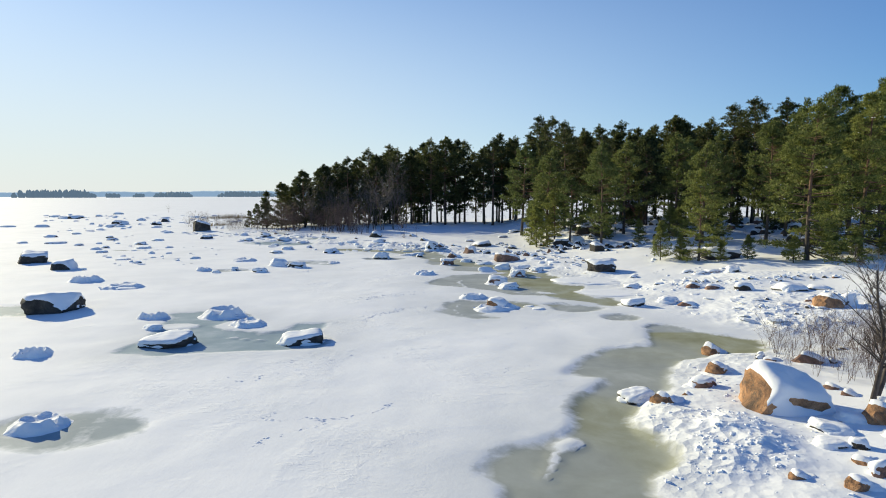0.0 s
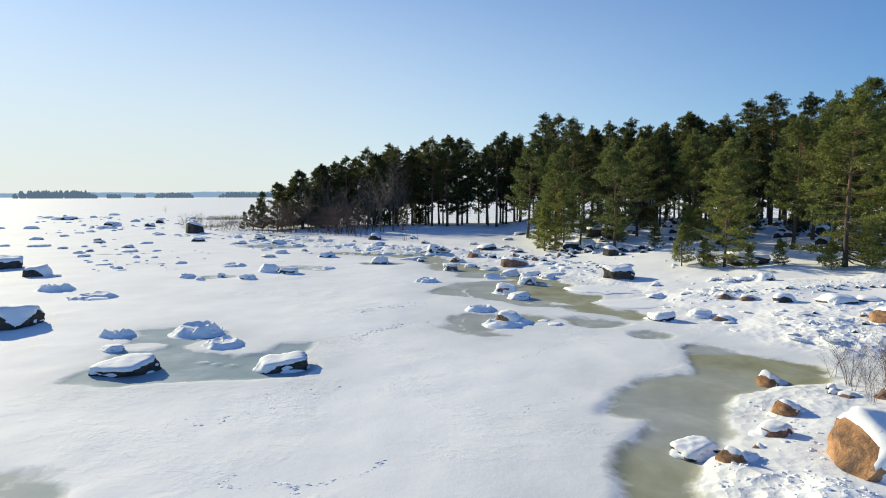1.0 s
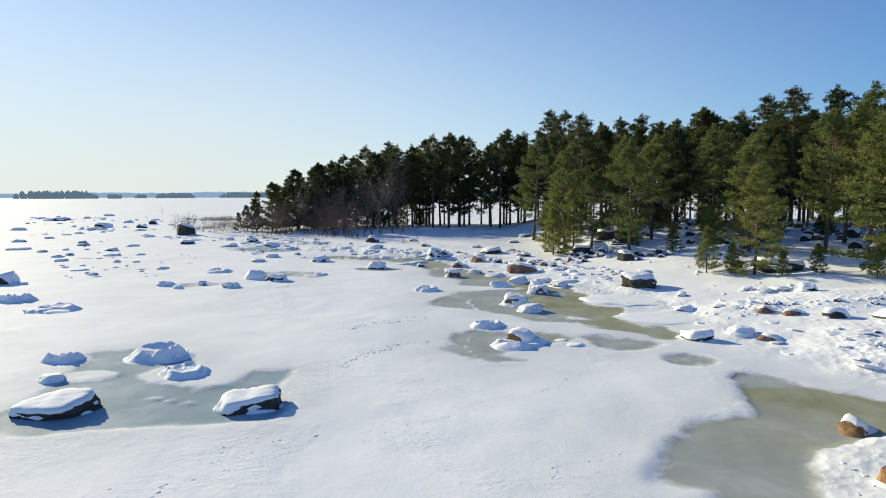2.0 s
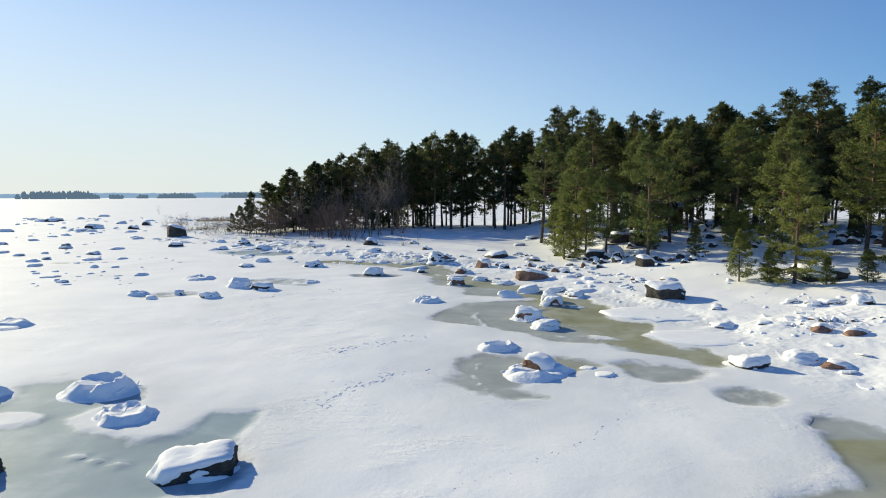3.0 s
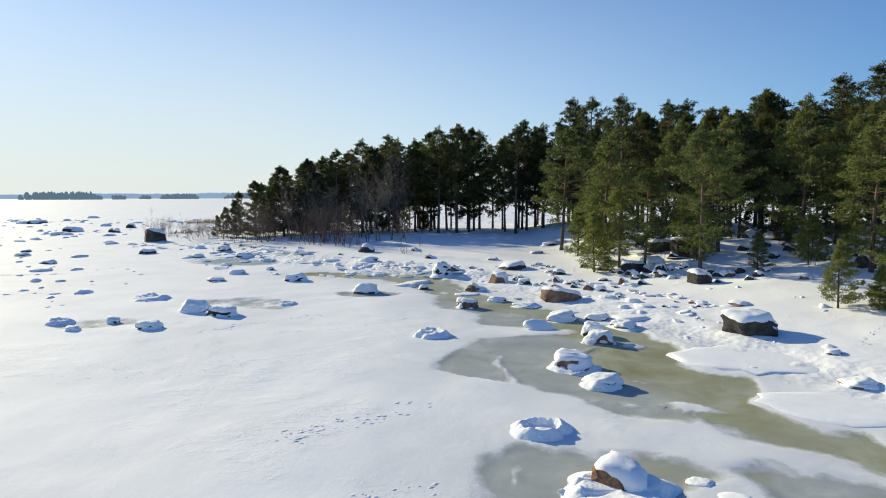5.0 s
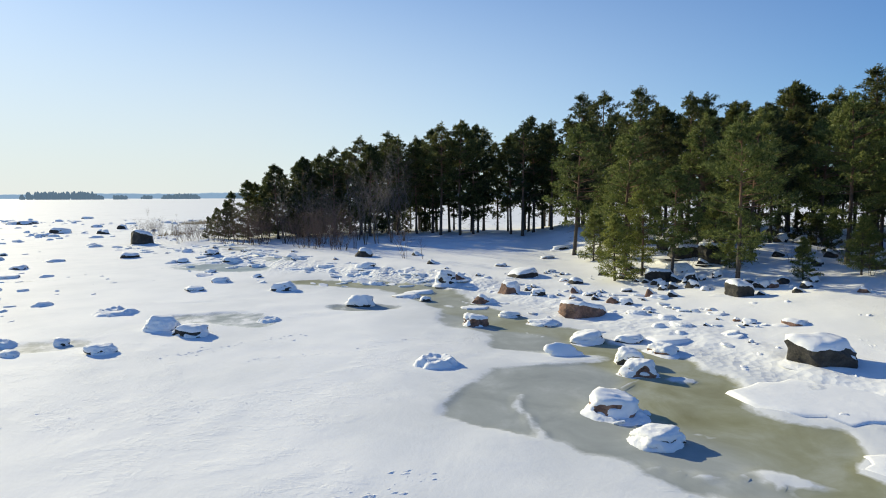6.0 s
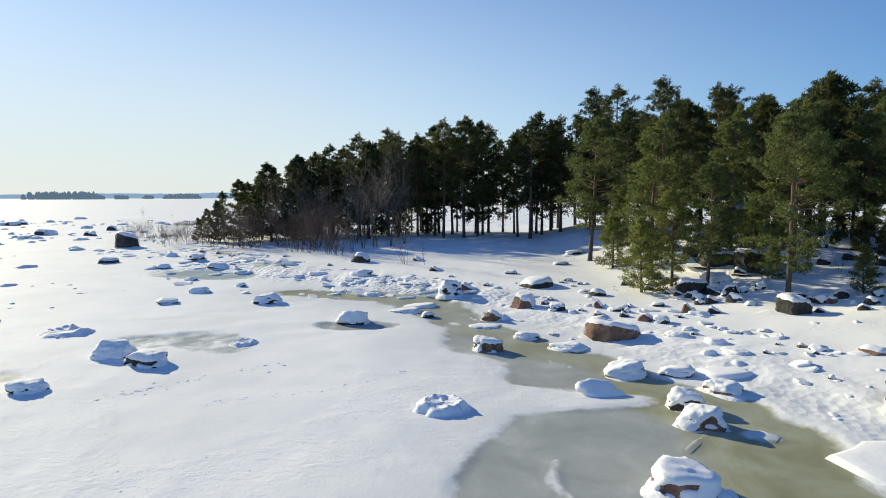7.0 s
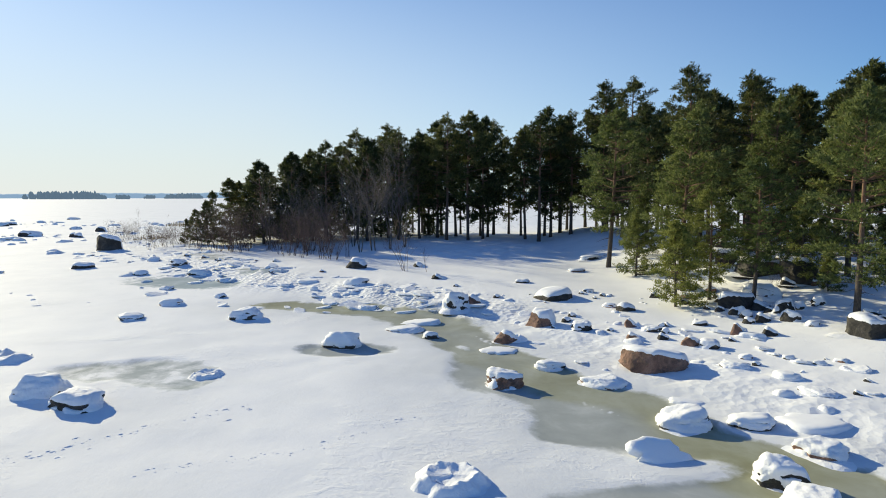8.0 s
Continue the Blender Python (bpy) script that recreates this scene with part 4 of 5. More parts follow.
boulder(15.06, 33.58, 1.01, 0.76, 0.37, "red", 178)
boulder(15.91, 32.72, 0.99, 0.74, 0.36, "red", 179)
boulder(17.14, 31.74, 1.28, 1.09, 0.46, "dark", 180)
boulder(19.36, 30.89, 1.85, 1.57, 0.48, "dark", 181)
snow_rock(19.02, 30.59, 0.93, 0.74, 0.4, 182)
snow_rock(19.21, 36.84, 0.97, 0.77, 0.49, 183)
snow_rock(17.45, 37.73, 1.17, 0.94, 0.23, 185)
boulder(21.03, 31.06, 1.31, 1.11, 0.21, "dark", 186)
boulder(16.86, 60.67, 1.91, 1.63, 1.4, "dark", 187, fine=True)
boulder(16.19, 63.28, 3.14, 2.66, 1.02, "dark", 188, fine=True)
boulder(16.8, 66.94, 2.95, 2.51, 1.09, "dark", 189)
boulder(21.79, 44.22, 3.31, 2.82, 0.86, "dark", 190, fine=True)
snow_rock(20.69, 66.36, 1.9, 1.52, 0.72, 192)
boulder(16.13, 54.51, 0.77, 0.65, 0.38, "dark", 193)
snow_rock(16.67, 54.41, 0.7, 0.56, 0.32, 194)
snow_rock(24.81, 56.91, 1.63, 1.3, 0.81, 195)
snow_rock(29.47, 60.03, 2.37, 1.89, 1.14, 196)
snow_rock(27.75, 67.8, 2.16, 1.73, 0.94, 197)
snow_rock(13.98, 58.95, 1.91, 1.53, 0.84, 198)
boulder(12.49, 18.76, 1.06, 0.8, 0.44, "red", 199)
boulder(11.38, 15.99, 0.56, 0.42, 0.2, "red", 200)
boulder(11.46, 15.41, 0.47, 0.35, 0.19, "red", 201)
boulder(11.4, 19.02, 0.7, 0.52, 0.17, "red", 202)

# ---- pines ----
def needle_cloud(name, tufts, per, length, width, seed, needles):
    """Needle tufts as many thin blades; tufts are rows of place, way and size."""
    rng = np.random.RandomState(seed)
    c, way, size = tufts[:, None, 0:3], tufts[:, None, 3:6], tufts[:, None, 6:7]
    n = len(tufts)
    d = way * 0.75 + rng.normal(0, 0.62, (n, per, 3))
    d /= np.linalg.norm(d, axis=2, keepdims=True) + 1e-9
    side = np.cross(d, rng.normal(0, 1, (n, per, 3)))
    side /= np.linalg.norm(side, axis=2, keepdims=True) + 1e-9
    base = c + rng.normal(0, 0.05, (n, per, 3)) * size
    ln = length * size * rng.uniform(0.7, 1.25, (n, per, 1))
    v = np.stack([base - side * width * size, base + d * ln * 0.35 + side * width * size, base + d * ln], 2)
    v = v.reshape(-1, 3)
    me = bpy.data.meshes.new(name)
    me.vertices.add(len(v))
    me.vertices.foreach_set("co", v.ravel())
    me.loops.add(len(v))
    me.loops.foreach_set("vertex_index", np.arange(len(v), dtype=np.int32))
    me.polygons.add(len(v) // 3)
    me.polygons.foreach_set("loop_start", np.arange(0, len(v), 3, dtype=np.int32))
    me.update(calc_edges=True)
    me.materials.append(needles)
    return me


TALL = "tall Scots pine with bare lower stem and shade-darkened green crown"
FULL = "full-crowned Scots pine with olive-green needles at the wood's edge"
SHADE = "low-branched pine at the point, its green darkened as backlit"
EDGE = "broad Scots pine with sunlit olive branches sweeping to the snow"
YOUNG = "young bushy pine with branches almost to the snow"


def pine(seed, height, bare, spread, kind, per=7, dense=1.0, snow=True, blade=0.36, thin=1.0, needles=SHADED_NEEDLES, sweep=0.0):
    """A Scots pine at the origin. bare: the share of the stem below the live crown; kind: its label."""
    rng = random.Random(seed)
    top = thing("pine_tree", Matrix(), kind, "pine tree", "pines of the shore wood")
    bend = [rng.uniform(-1, 1) * 0.035 * height for _ in range(4)]

    def stem(u):
        return Vector((bend[0] * u * u + bend[1] * math.sin(3 * u) * 0.4, bend[2] * u * u + bend[3] * math.sin(2.4 * u) * 0.4, height * u))
    trunk = Soup()
    r0 = 0.012 * height + 0.02
    us = [0, 0.02, 0.08, 0.2, 0.35, 0.5, 0.65, 0.8, 0.92, 1.0]
    trunk.tube([stem(u) - Vector((0, 0, 0.25 if u == 0 else 0)) for u in us], [r0 * (1.35 if u == 0 else 1.12 if u < .05 else 1) * (1 - 0.93 * u ** 1.15) + 0.006 for u in us], 8)
    rounded = kind not in (YOUNG, EDGE, SHADE)
    limbs, tufts, pads = Soup(), [], []
    unit = (height / 14) ** 0.4
    gap = 0.045 if bare > 0.25 else 0.050

    def clump(at, out, size, count, flat=0.34):
        """A plume of shoots, broader than deep, its needles turned up and outward."""
        for _ in range(count):
            o = Vector((rng.gauss(0, 0.5), rng.gauss(0, 0.5), rng.gauss(0, 0.5)))
            pos = at + Vector((o.x, o.y, o.z * flat)) * size
            w = (o * 0.5 + out * 0.7 + Vector((0.12, 0, 0.55))).normalized()
            tufts.append((*pos, *w, rng.uniform(0.75, 1.2)))

    u = bare
    while u < 0.97:
        f = (u - bare) / (1 - bare)
        if rounded:
            prof = float(np.interp(f, (0, 0.12, 0.38, 0.65, 0.85, 1), (0.55, 0.88, 1.0, 0.76, 0.40, 0.05)))
        else:
            prof = float(np.interp(f, (0, 0.1, 0.35, 0.7, 1), (0.9, 1.05, 0.85, 0.45, 0.10)))
        for k in range(rng.choice((3, 4, 4, 5)) + (2 if f > 0.5 else 0)):
            az = rng.uniform(0, 2 * math.pi)
            ln = spread * prof * rng.choice((rng.uniform(0.45, 0.8), rng.uniform(0.8, 1.15), rng.uniform(0.85, 1.2))) * (1 + 0.14 * math.cos(az))
            up = rng.uniform(-0.10, 0.12) + 0.5 * f ** 1.3 - sweep * (1 - f) ** 3
            p0 = stem(u + rng.uniform(-.3, .3) * gap)
            out = Vector((math.cos(az), math.sin(az), up)).normalized()
            droop = rng.uniform(0.05, 0.25) * (1 - f)
            pts = [p0 + out * (ln * s) + Vector((0, 0, -droop * ln * 1.6 * s * (1 - s) + 0.16 * ln * s ** 3)) for s in (0, 0.3, 0.6, 0.85, 1.0)]
            rr = 0.010 + 0.016 * ln
            limbs.tube(pts[::2], [rr, rr * .55, .006], 3)
            side = Vector((-math.sin(az), math.cos(az), 0))
            many = max(int(ln * 1.9 * thin + 0.5), 1)
            for j in range(many + 1):
                s = 0.97 if j == many else 0.34 + 0.6 * (j + rng.random()) / many
                i = min(int(s * 4), 3)
                on = pts[i].lerp(pts[i + 1], s * 4 - i)
                off = 0 if j == many else rng.uniform(-1, 1) * 0.42 * ln * (1.15 - s)
                at = on + side * off + Vector((0, 0, 0.05 + 0.06 * abs(off)))
                if abs(off) > 0.25:
                    limbs.tube([on - out * 0.2 * abs(off), at], [rr * .35, .005], 3)
                clump(at, (out + side * (0.6 if off > 0 else -0.6) * (j != many)).normalized(), unit * rng.uniform(0.38, 0.62) * (0.75 + 0.25 * min(ln, 2) / 2) * (1 - 0.25 * f), max(int(rng.uniform(6, 10) * dense), 3))
            if ln > 0.5 and rng.random() < 0.25:
                pads.append((pts[2].lerp(pts[3], rng.random()), ln))
        u += gap * rng.uniform(0.7, 1.35)
    for k in range(7):   # upright plumes that make the tip
        low = k / 6
        p, az = stem(1.0), rng.uniform(0, 6.28)
        r = low * 0.045 * height * rng.uniform(0.4, 1.1)
        clump(p + Vector((r * math.cos(az) + 0.006 * height * low, r * math.sin(az), 0.004 * height - low * 0.085 * height)), Vector((0.15, 0, 1)), unit * (0.16 + 0.22 * low), int(7 * dense) + 2, 1.5)
    if bare > 0.15:   # dead snags below the crown
        for _ in range(rng.randint(9, 16)):
            uu, az = rng.uniform(bare * 0.3, bare), rng.uniform(0, 6.28)
            p0, ln = stem(uu), rng.uniform(0.4, 1.5)
            out = Vector((math.cos(az), math.sin(az), rng.uniform(-.3, .15)))
            limbs.tube([p0, p0 + out * ln * .5, p0 + out * ln + Vector((0, 0, -.12))], [0.02, 0.013, 0.005], 3)
    part("trunk", trunk, PINE_BARK, top)
    tagged(part("branchwork", limbs, PINE_BARK, top), kind="stuff")
    crown = part("crown", needle_cloud("crown", np.array(tufts), per, blade, blade * 0.17, seed, needles), needles, top, "olive-green tufted pine needles")
    tagged(crown, kind="stuff")
    if snow:
        s = Soup()
        for p, ln in pads:
            lump = slab(rng.randint(0, 99), 0.07 + 0.09 * rng.random(), 0.03 + 0.03 * rng.random(), 0.04)
            m = pose(p.x, p.y, p.z + 0.05, rng.uniform(-15, 15), rng.uniform(-15, 15), rng.uniform(0, 360))
            s.add([m @ Vector(q) for q in lump.v], lump.f)
        tagged(part("branch_snow", s, SNOW, top, "scraps of snow caught on the branches"), kind="stuff")
    return top


KINDS = {
    "tall": [pine(s, 16, b, sp, TALL, 6, 1.0, blade=0.27) for s, b, sp in ((11, 0.30, 3.1), (12, 0.34, 2.8), (13, 0.38, 3.3))],
    "full": [pine(s, 13, b, sp, FULL, 6, 1.05, needles=SUNLIT_NEEDLES, blade=0.25) for s, b, sp in ((21, 0.17, 3.0), (22, 0.13, 2.8), (23, 0.24, 3.1))],
    "young": [pine(s, 6, b, 1.75, YOUNG, 6, 1.0, needles=SUNLIT_NEEDLES, blade=0.20) for s, b in ((31, 0.07), (32, 0.12), (33, 0.05))],
    "scrubby": [pine(s, 6, 0.07, 1.75, YOUNG, 4, 0.8, False, 0.30, 0.8) for s in (34, 35)],
    "edge": [pine(s, 13, 0.05, 3.9, EDGE, 7, 1.2, needles=SUNLIT_NEEDLES, blade=0.23, sweep=0.3) for s in (26, 27)],
    "shade": [pine(s, 11, b, 3.2, SHADE, 6, 1.15, blade=0.28) for s, b in ((24, 0.05), (25, 0.09), (28, 0.14))],
    "back": [pine(s, 16, b, sp, TALL, 5, 0.7, False, 0.46, 0.75) for s, b, sp in ((41, 0.22, 3.0), (42, 0.32, 3.1), (43, 0.16, 2.9))],
}
BASE_HEIGHT = {"tall": 16, "full": 13, "young": 6, "back": 16, "shade": 11, "scrubby": 6, "edge": 13}
used = set()


def stand(kind, x, y, h, pick, turn, wide=1.0):
    """Stands a pine of that kind and height on the ground."""
    ob = KINDS[kind][pick % len(KINDS[kind])]
    s = h / BASE_HEIGHT[kind]
    m = pose(x, y, gz(x, y) - 0.05, 0, 0, turn) @ Matrix.Diagonal((s * wide, s * wide, s, 1))
    if ob.name in used:
        return copy_thing(ob, m @ Matrix.Diagonal((1 / ob.scale.x, 1 / ob.scale.y, 1 / ob.scale.z, 1)))
    used.add(ob.name)
    ob.matrix_basis = m
    return ob


# pines that stand at the front of the wood or shape its outline
FRONT = [
    ("shade", -22.4, 101.5, 10.6), ("shade", -18.6, 99.5, 11.6), ("shade", -15.2, 102.5, 12.4), ("shade", -25.0, 102.8, 9.2), ("shade", -11.6, 97.6, 12.8), ("tall", -8.0, 98.6, 14.0),
    ("shade", -28.2, 97.9, 8.2), ("shade", -26.0, 100, 9.0), ("shade", -23.7, 96.7, 10.1), ("shade", -20.9, 98.5, 11.2), ("shade", -30.6, 97.2, 5.5), ("shade", -32.4, 98.4, 4.6), ("shade", -34.6, 100.4, 3.4), ("tall", -16.5, 98, 12.5), ("tall", -13.2, 100, 14.1),
    ("tall", -9.6, 102, 14.9), ("tall", -6.1, 108, 14.9), ("tall", -2.2, 98, 15.6), ("tall", 4.2, 109, 16.2), ("tall", 8.5, 96, 15.4), ("tall", 12.7, 98.6, 16.0),
    ("tall", 17.4, 100.5, 17.6), ("tall", 17.6, 92, 16.2), ("full", 10.2, 72.8, 12.2), ("tall", 15.4, 71.2, 13.2), ("tall", 19.8, 72, 12.4), ("tall", 26, 82.3, 14.2),
    ("tall", 35.8, 86, 14.8), ("full", 19.7, 61.2, 9.8), ("full", 13.1, 58.05, 7.8), ("full", 15.3, 54.2, 9.4), ("full", 11.7, 62.8, 11.0), ("young", 10.75, 68.2, 4.4), ("full", 11.95, 60.1, 6.6), ("full", 28.8, 67.9, 10.6), ("tall", 37.7, 80, 14.4)]
FRONT += [
    ("tall", 39.7, 77.2, 15.6), ("edge", 19.5, 42.6, 6.8), ("edge", 25.6, 39.3, 10.9), ("edge", 29.6, 39.7, 11.2), ("young", 17.2, 44.2, 3.0), ("full", 34.8, 51.5, 13.4), ("full", 31.2, 48.6, 12.0), ("full", 36.6, 46.6, 13.4), ("full", 31.6, 51.8, 10.4), ("tall", 39.6, 72, 15.6), ("tall", 37.4, 62, 14.2),
    ("full", 38.2, 49.0, 14.0), ("young", 9.92, 59.3, 4.3), ("young", 12.8, 74.0, 5.2), ("young", 17.0, 60.8, 4.6), ("young", 19.0, 54.3, 2.4), ("young", 21.6, 53.4, 3.2), ("young", 23.2, 55.6, 3.0), ("young", 17.0, 58.6, 2.0), ("young", 25.2, 51.6, 3.4), ("young", 15.6, 63.5, 2.6), ("young", 22.2, 40.7, 1.8), ("young", 24.3, 38.7, 1.9), ("young", 26.9, 38.7, 1.7), ("young", 28.5, 38.6, 2.0), ("young", 30.6, 38.5, 2.2), ("young", 18.3, 43.2, 2.0), ("young", 20.9, 42.0, 1.6), ("full", 33.0, 42.5, 8.0), ("full", 36.8, 43.5, 9.5),
    ("full", 24.0, 58.0, 10.4), ("full", 23.4, 50.6, 8.8), ("full", 28.2, 49.0, 10.6), ("full", 13.0, 66.5, 9.0), ("full", 27.5, 57.5, 10.0), ("full", 33.5, 46.5, 10.8), ("young", 30.5, 45.5, 5.0), ("full", 18.4, 66.4, 10.4)]
rng = random.Random(7)
for i, (kind, x, y, h) in enumerate(FRONT):
    stand(kind, x, y, h - (land_height(x, y) if x < 14 and kind != "young" else 0), i, rng.uniform(-60, 60), rng.uniform(0.95, 1.15))


def wood(count, area, height, apart, seed, kinds):
    """Scatters pines over an area where the given height function is not None."""
    r = random.Random(seed)
    stood, tries = [(a, b) for _, a, b, _ in FRONT], 0
    while count and tries < 6000:
        tries += 1
        x, y = r.uniform(area[0], area[1]), r.uniform(area[2], area[3])
        h = height(x, y)
        if h is None or (x - 29.4) ** 2 + (y - 87) ** 2 < 14 or any((x - a) ** 2 + (y - b) ** 2 < apart ** 2 for a, b in stood):
            continue
        stood.append((x, y))
        stand(r.choice(kinds), x, y, h * r.uniform(0.84, 1.02), r.randint(0, 9), r.uniform(-70, 70), r.uniform(0.85, 1.1))
        count -= 1


def left_wood(x, y):
    if y < 97 + 0.12 * abs(x + 5) or inland(x, y) < 5 or (x > -3 and y > 113):
        return None
    return float(np.interp(x, (-32, -20, -10, 0, 18), (7, 10.5, 13.5, 14.5, 15.5)))


def right_wood(x, y):
    if x < 14 + 0.0 * y or x < 11 + (y - 58) * 0.09 or y < 62 - (x - 14) * 0.6 or y < 57:
        return None
    return float(np.interp(x, (14, 30, 45), (12.5, 14, 14.5))) * float(np.interp(y, (58, 64, 76), (0.66, 0.70, 1.0)))


wood(56, (-32, 22, 97, 124), left_wood, 2.3, 3, ("back",))
wood(80, (12, 60, 46, 100), right_wood, 3.2, 4, ("back",))


def undergrowth(x, y):
    return 2.6 if inland(x, y) > 6 and (y > 100 or (x > 12 and y > 52 + max(0, 16 - x))) else None


wood(30, (-28, -3, 98, 120), undergrowth, 2.0, 8, ("scrubby",))
wood(22, (12, 40, 52, 76), undergrowth, 2.0, 9, ("scrubby",))


# ---- leafless alders, birches and willow scrub ----
def bare_tree(seed, height, stems, spread, label, category, material, twigs=4, stout=1.0, kids=(9, 4)):
    rng = random.Random(seed)
    top = thing("bare_tree" if height > 5 else "bare_shrub", Matrix(), label, category, "leafless trees by the shore")

    def grow(soup, fine, p, way, ln, r, depth):
        pts, rad, w = [p], [r], way
        n = (5, 3, 1, 1)[depth]
        for i in range(n):
            w = (w + Vector((rng.gauss(0, .13), rng.gauss(0, .13), rng.gauss(0.05, .08)))).normalized()
            pts.append(pts[-1] + w * ln / n)
            rad.append(r * (1 - 0.8 * (i + 1) / n))
        (soup if depth < 2 else fine).tube(pts, rad, 5 if depth == 0 else 3)
        if depth >= 3:
            return
        for k in range((*kids, twigs)[depth]):
            s = rng.uniform(0.3, 1.0) if depth == 0 else rng.uniform(0.2, 1.0)
            i = min(int(s * n), n - 1)
            at = pts[i].lerp(pts[i + 1], s * n - i)
            az = rng.uniform(0, 6.28)
            d = (w * 0.75 + Vector((math.cos(az), math.sin(az), rng.uniform(0, .35))) * 0.75).normalized()
            grow(soup, fine, at, d, ln * rng.uniform(.28, .45) * (1.15 - .5 * s), max(rad[i] * .45, 0.004), depth + 1)
    for k in range(stems):
        az = rng.uniform(0, 6.28)
        lean = rng.uniform(0.05, 0.25) * spread
        soup, fine = Soup(), Soup()
        grow(soup, fine, Vector((math.cos(az), math.sin(az), -.3)) * 0.12 * stems ** .5, Vector((math.cos(az) * lean, math.sin(az) * lean, 1)).normalized(), height * rng.uniform(.75, 1), (0.006 * height + .010) * stout, 0)
        stem = part("stem", soup, GREY_BARK if height > 5 else material, top)
        tagged(part("brushwood", fine, material, stem), kind="stuff")
    return top


BARE = {"birch": [bare_tree(s, 11, 3, 1.0, "leafless multi-stemmed alder with grey stems and fine grey-brown twigs", "tree", PALE_TWIG, 5, 0.85, (15, 6)) for s in (51, 52)],
        "scrub": [bare_tree(s, 4.5, 4, 1.3, "leafless willow scrub with thin grey-brown stems", "shrub", TWIG, 3, 0.65, (9, 3)) for s in (61, 62, 63)],
        "sapling": [bare_tree(71, 4.5, 1, 0.6, "slender leafless sapling standing in the snow", "tree", TWIG, 3)]}
BARE["thicket"] = [bare_tree(s, 4.5, 6, 1.5, "dense leafless brown thicket of fine twigs on the shore", "shrub", TWIG, 4, 0.45, (10, 4)) for s in (64, 65)]
BARE_HEIGHT = {"birch": 11, "scrub": 4.5, "sapling": 4.5, "thicket": 4.5}


def stand_bare(kind, x, y, h, pick, turn):
    ob = BARE[kind][pick % len(BARE[kind])]
    s = h / BARE_HEIGHT[kind]
    m = pose(x, y, gz(x, y) - 0.05, 0, 0, turn) @ Matrix.Diagonal((s, s, s, 1))
    if ob.name in used:
        return copy_thing(ob, m @ Matrix.Diagonal((1 / ob.scale.x, 1 / ob.scale.y, 1 / ob.scale.z, 1)))
    used.add(ob.name)
    ob.matrix_basis = m
    return ob


for i, (kind, x, y, h) in enumerate([
        ("birch", -9.4, 87.5, 10.8), ("birch", -7.9, 88.2, 10.0), ("birch", -14.8, 89, 8.5), ("birch", -18.5, 92, 8.0), ("birch", -12.2, 92, 9.0), ("thicket", -5.0, 73.5, 4.3), ("birch", -10.6, 86.2, 8.6), ("birch", -6.6, 90.0, 9.6), ("birch", -16.4, 87.4, 7.6), ("birch", -21.0, 90.5, 7.2),
        ("sapling", -3.4, 73.0, 2.6), ("scrub", -12.0, 80.5, 4.8), ("scrub", -13.2, 81.5, 4.4), ("scrub", -11.0, 82.0, 4.2), ("scrub", -15.2, 84, 4.6), ("scrub", -100, 205, 3.0), ("scrub", -88, 200, 1.2)]):
    stand_bare(kind, x, y, h, i, rng.uniform(0, 360))
for i in range(84):
    x = rng.uniform(-37, -12)
    y = 82 + (-13 - x) * 0.62 + rng.uniform(-1, 6)
    stand_bare("thicket" if i % 2 else "scrub", x, y, rng.uniform(2.6, 4.8) * (0.7 if x < -30 else 1), i, rng.uniform(0, 360))
for i in range(30):
    x = rng.uniform(-50, -34)
    stand_bare("thicket", x, 94 + (-34 - x) * 0.95 + rng.uniform(-3, 5), rng.uniform(1.6, 2.9), i, rng.uniform(0, 360))

for i in range(34):
    x = rng.uniform(11.5, 30)
    stand_bare("scrub", x, rng.uniform(56, 74) - (x - 14) * 0.5, rng.uniform(1.0, 2.4), i, rng.uniform(0, 360))

# ---- the leafless tree and scrub beside the orange boulder ----
near = bare_tree(83, 4.4, 2, 1.7, "dark leafless tree with crooked spreading branches on the shore", "tree", DARK_TWIG, 5, 2.3, (24, 7))
near.matrix_basis = pose(11.75, 15.0, gz(11.75, 15.0) - 0.1, 0, 0, 200)
for i, (x, y, h) in enumerate([(12.3, 20.2, 1.9), (13.6, 19.6, 2.1), (14.6, 18.2, 1.6), (11.8, 19.4, 1.1), (15.2, 20.6, 1.8), (16.4, 22.8, 1.5), (14.9, 19.2, 1.4), (17.4, 24.4, 1.3), (16.2, 19.6, 2.0), (13.1, 18.4, 1.3), (12.6, 21.4, 1.2), (14.2, 21.2, 1.6), (13.9, 18.0, 1.5), (15.6, 17.8, 1.8), (18.0, 21.6, 1.7), (16.8, 21.0, 1.5), (18.8, 23.2, 1.4), (15.0, 22.0, 1.2), (12.9, 19.6, 1.0), (13.3, 20.8, 1.3), (12.2, 19.0, 0.9), (14.4, 20.2, 1.1)]):
    stand_bare("scrub", x, y, h, i, 70 * i)
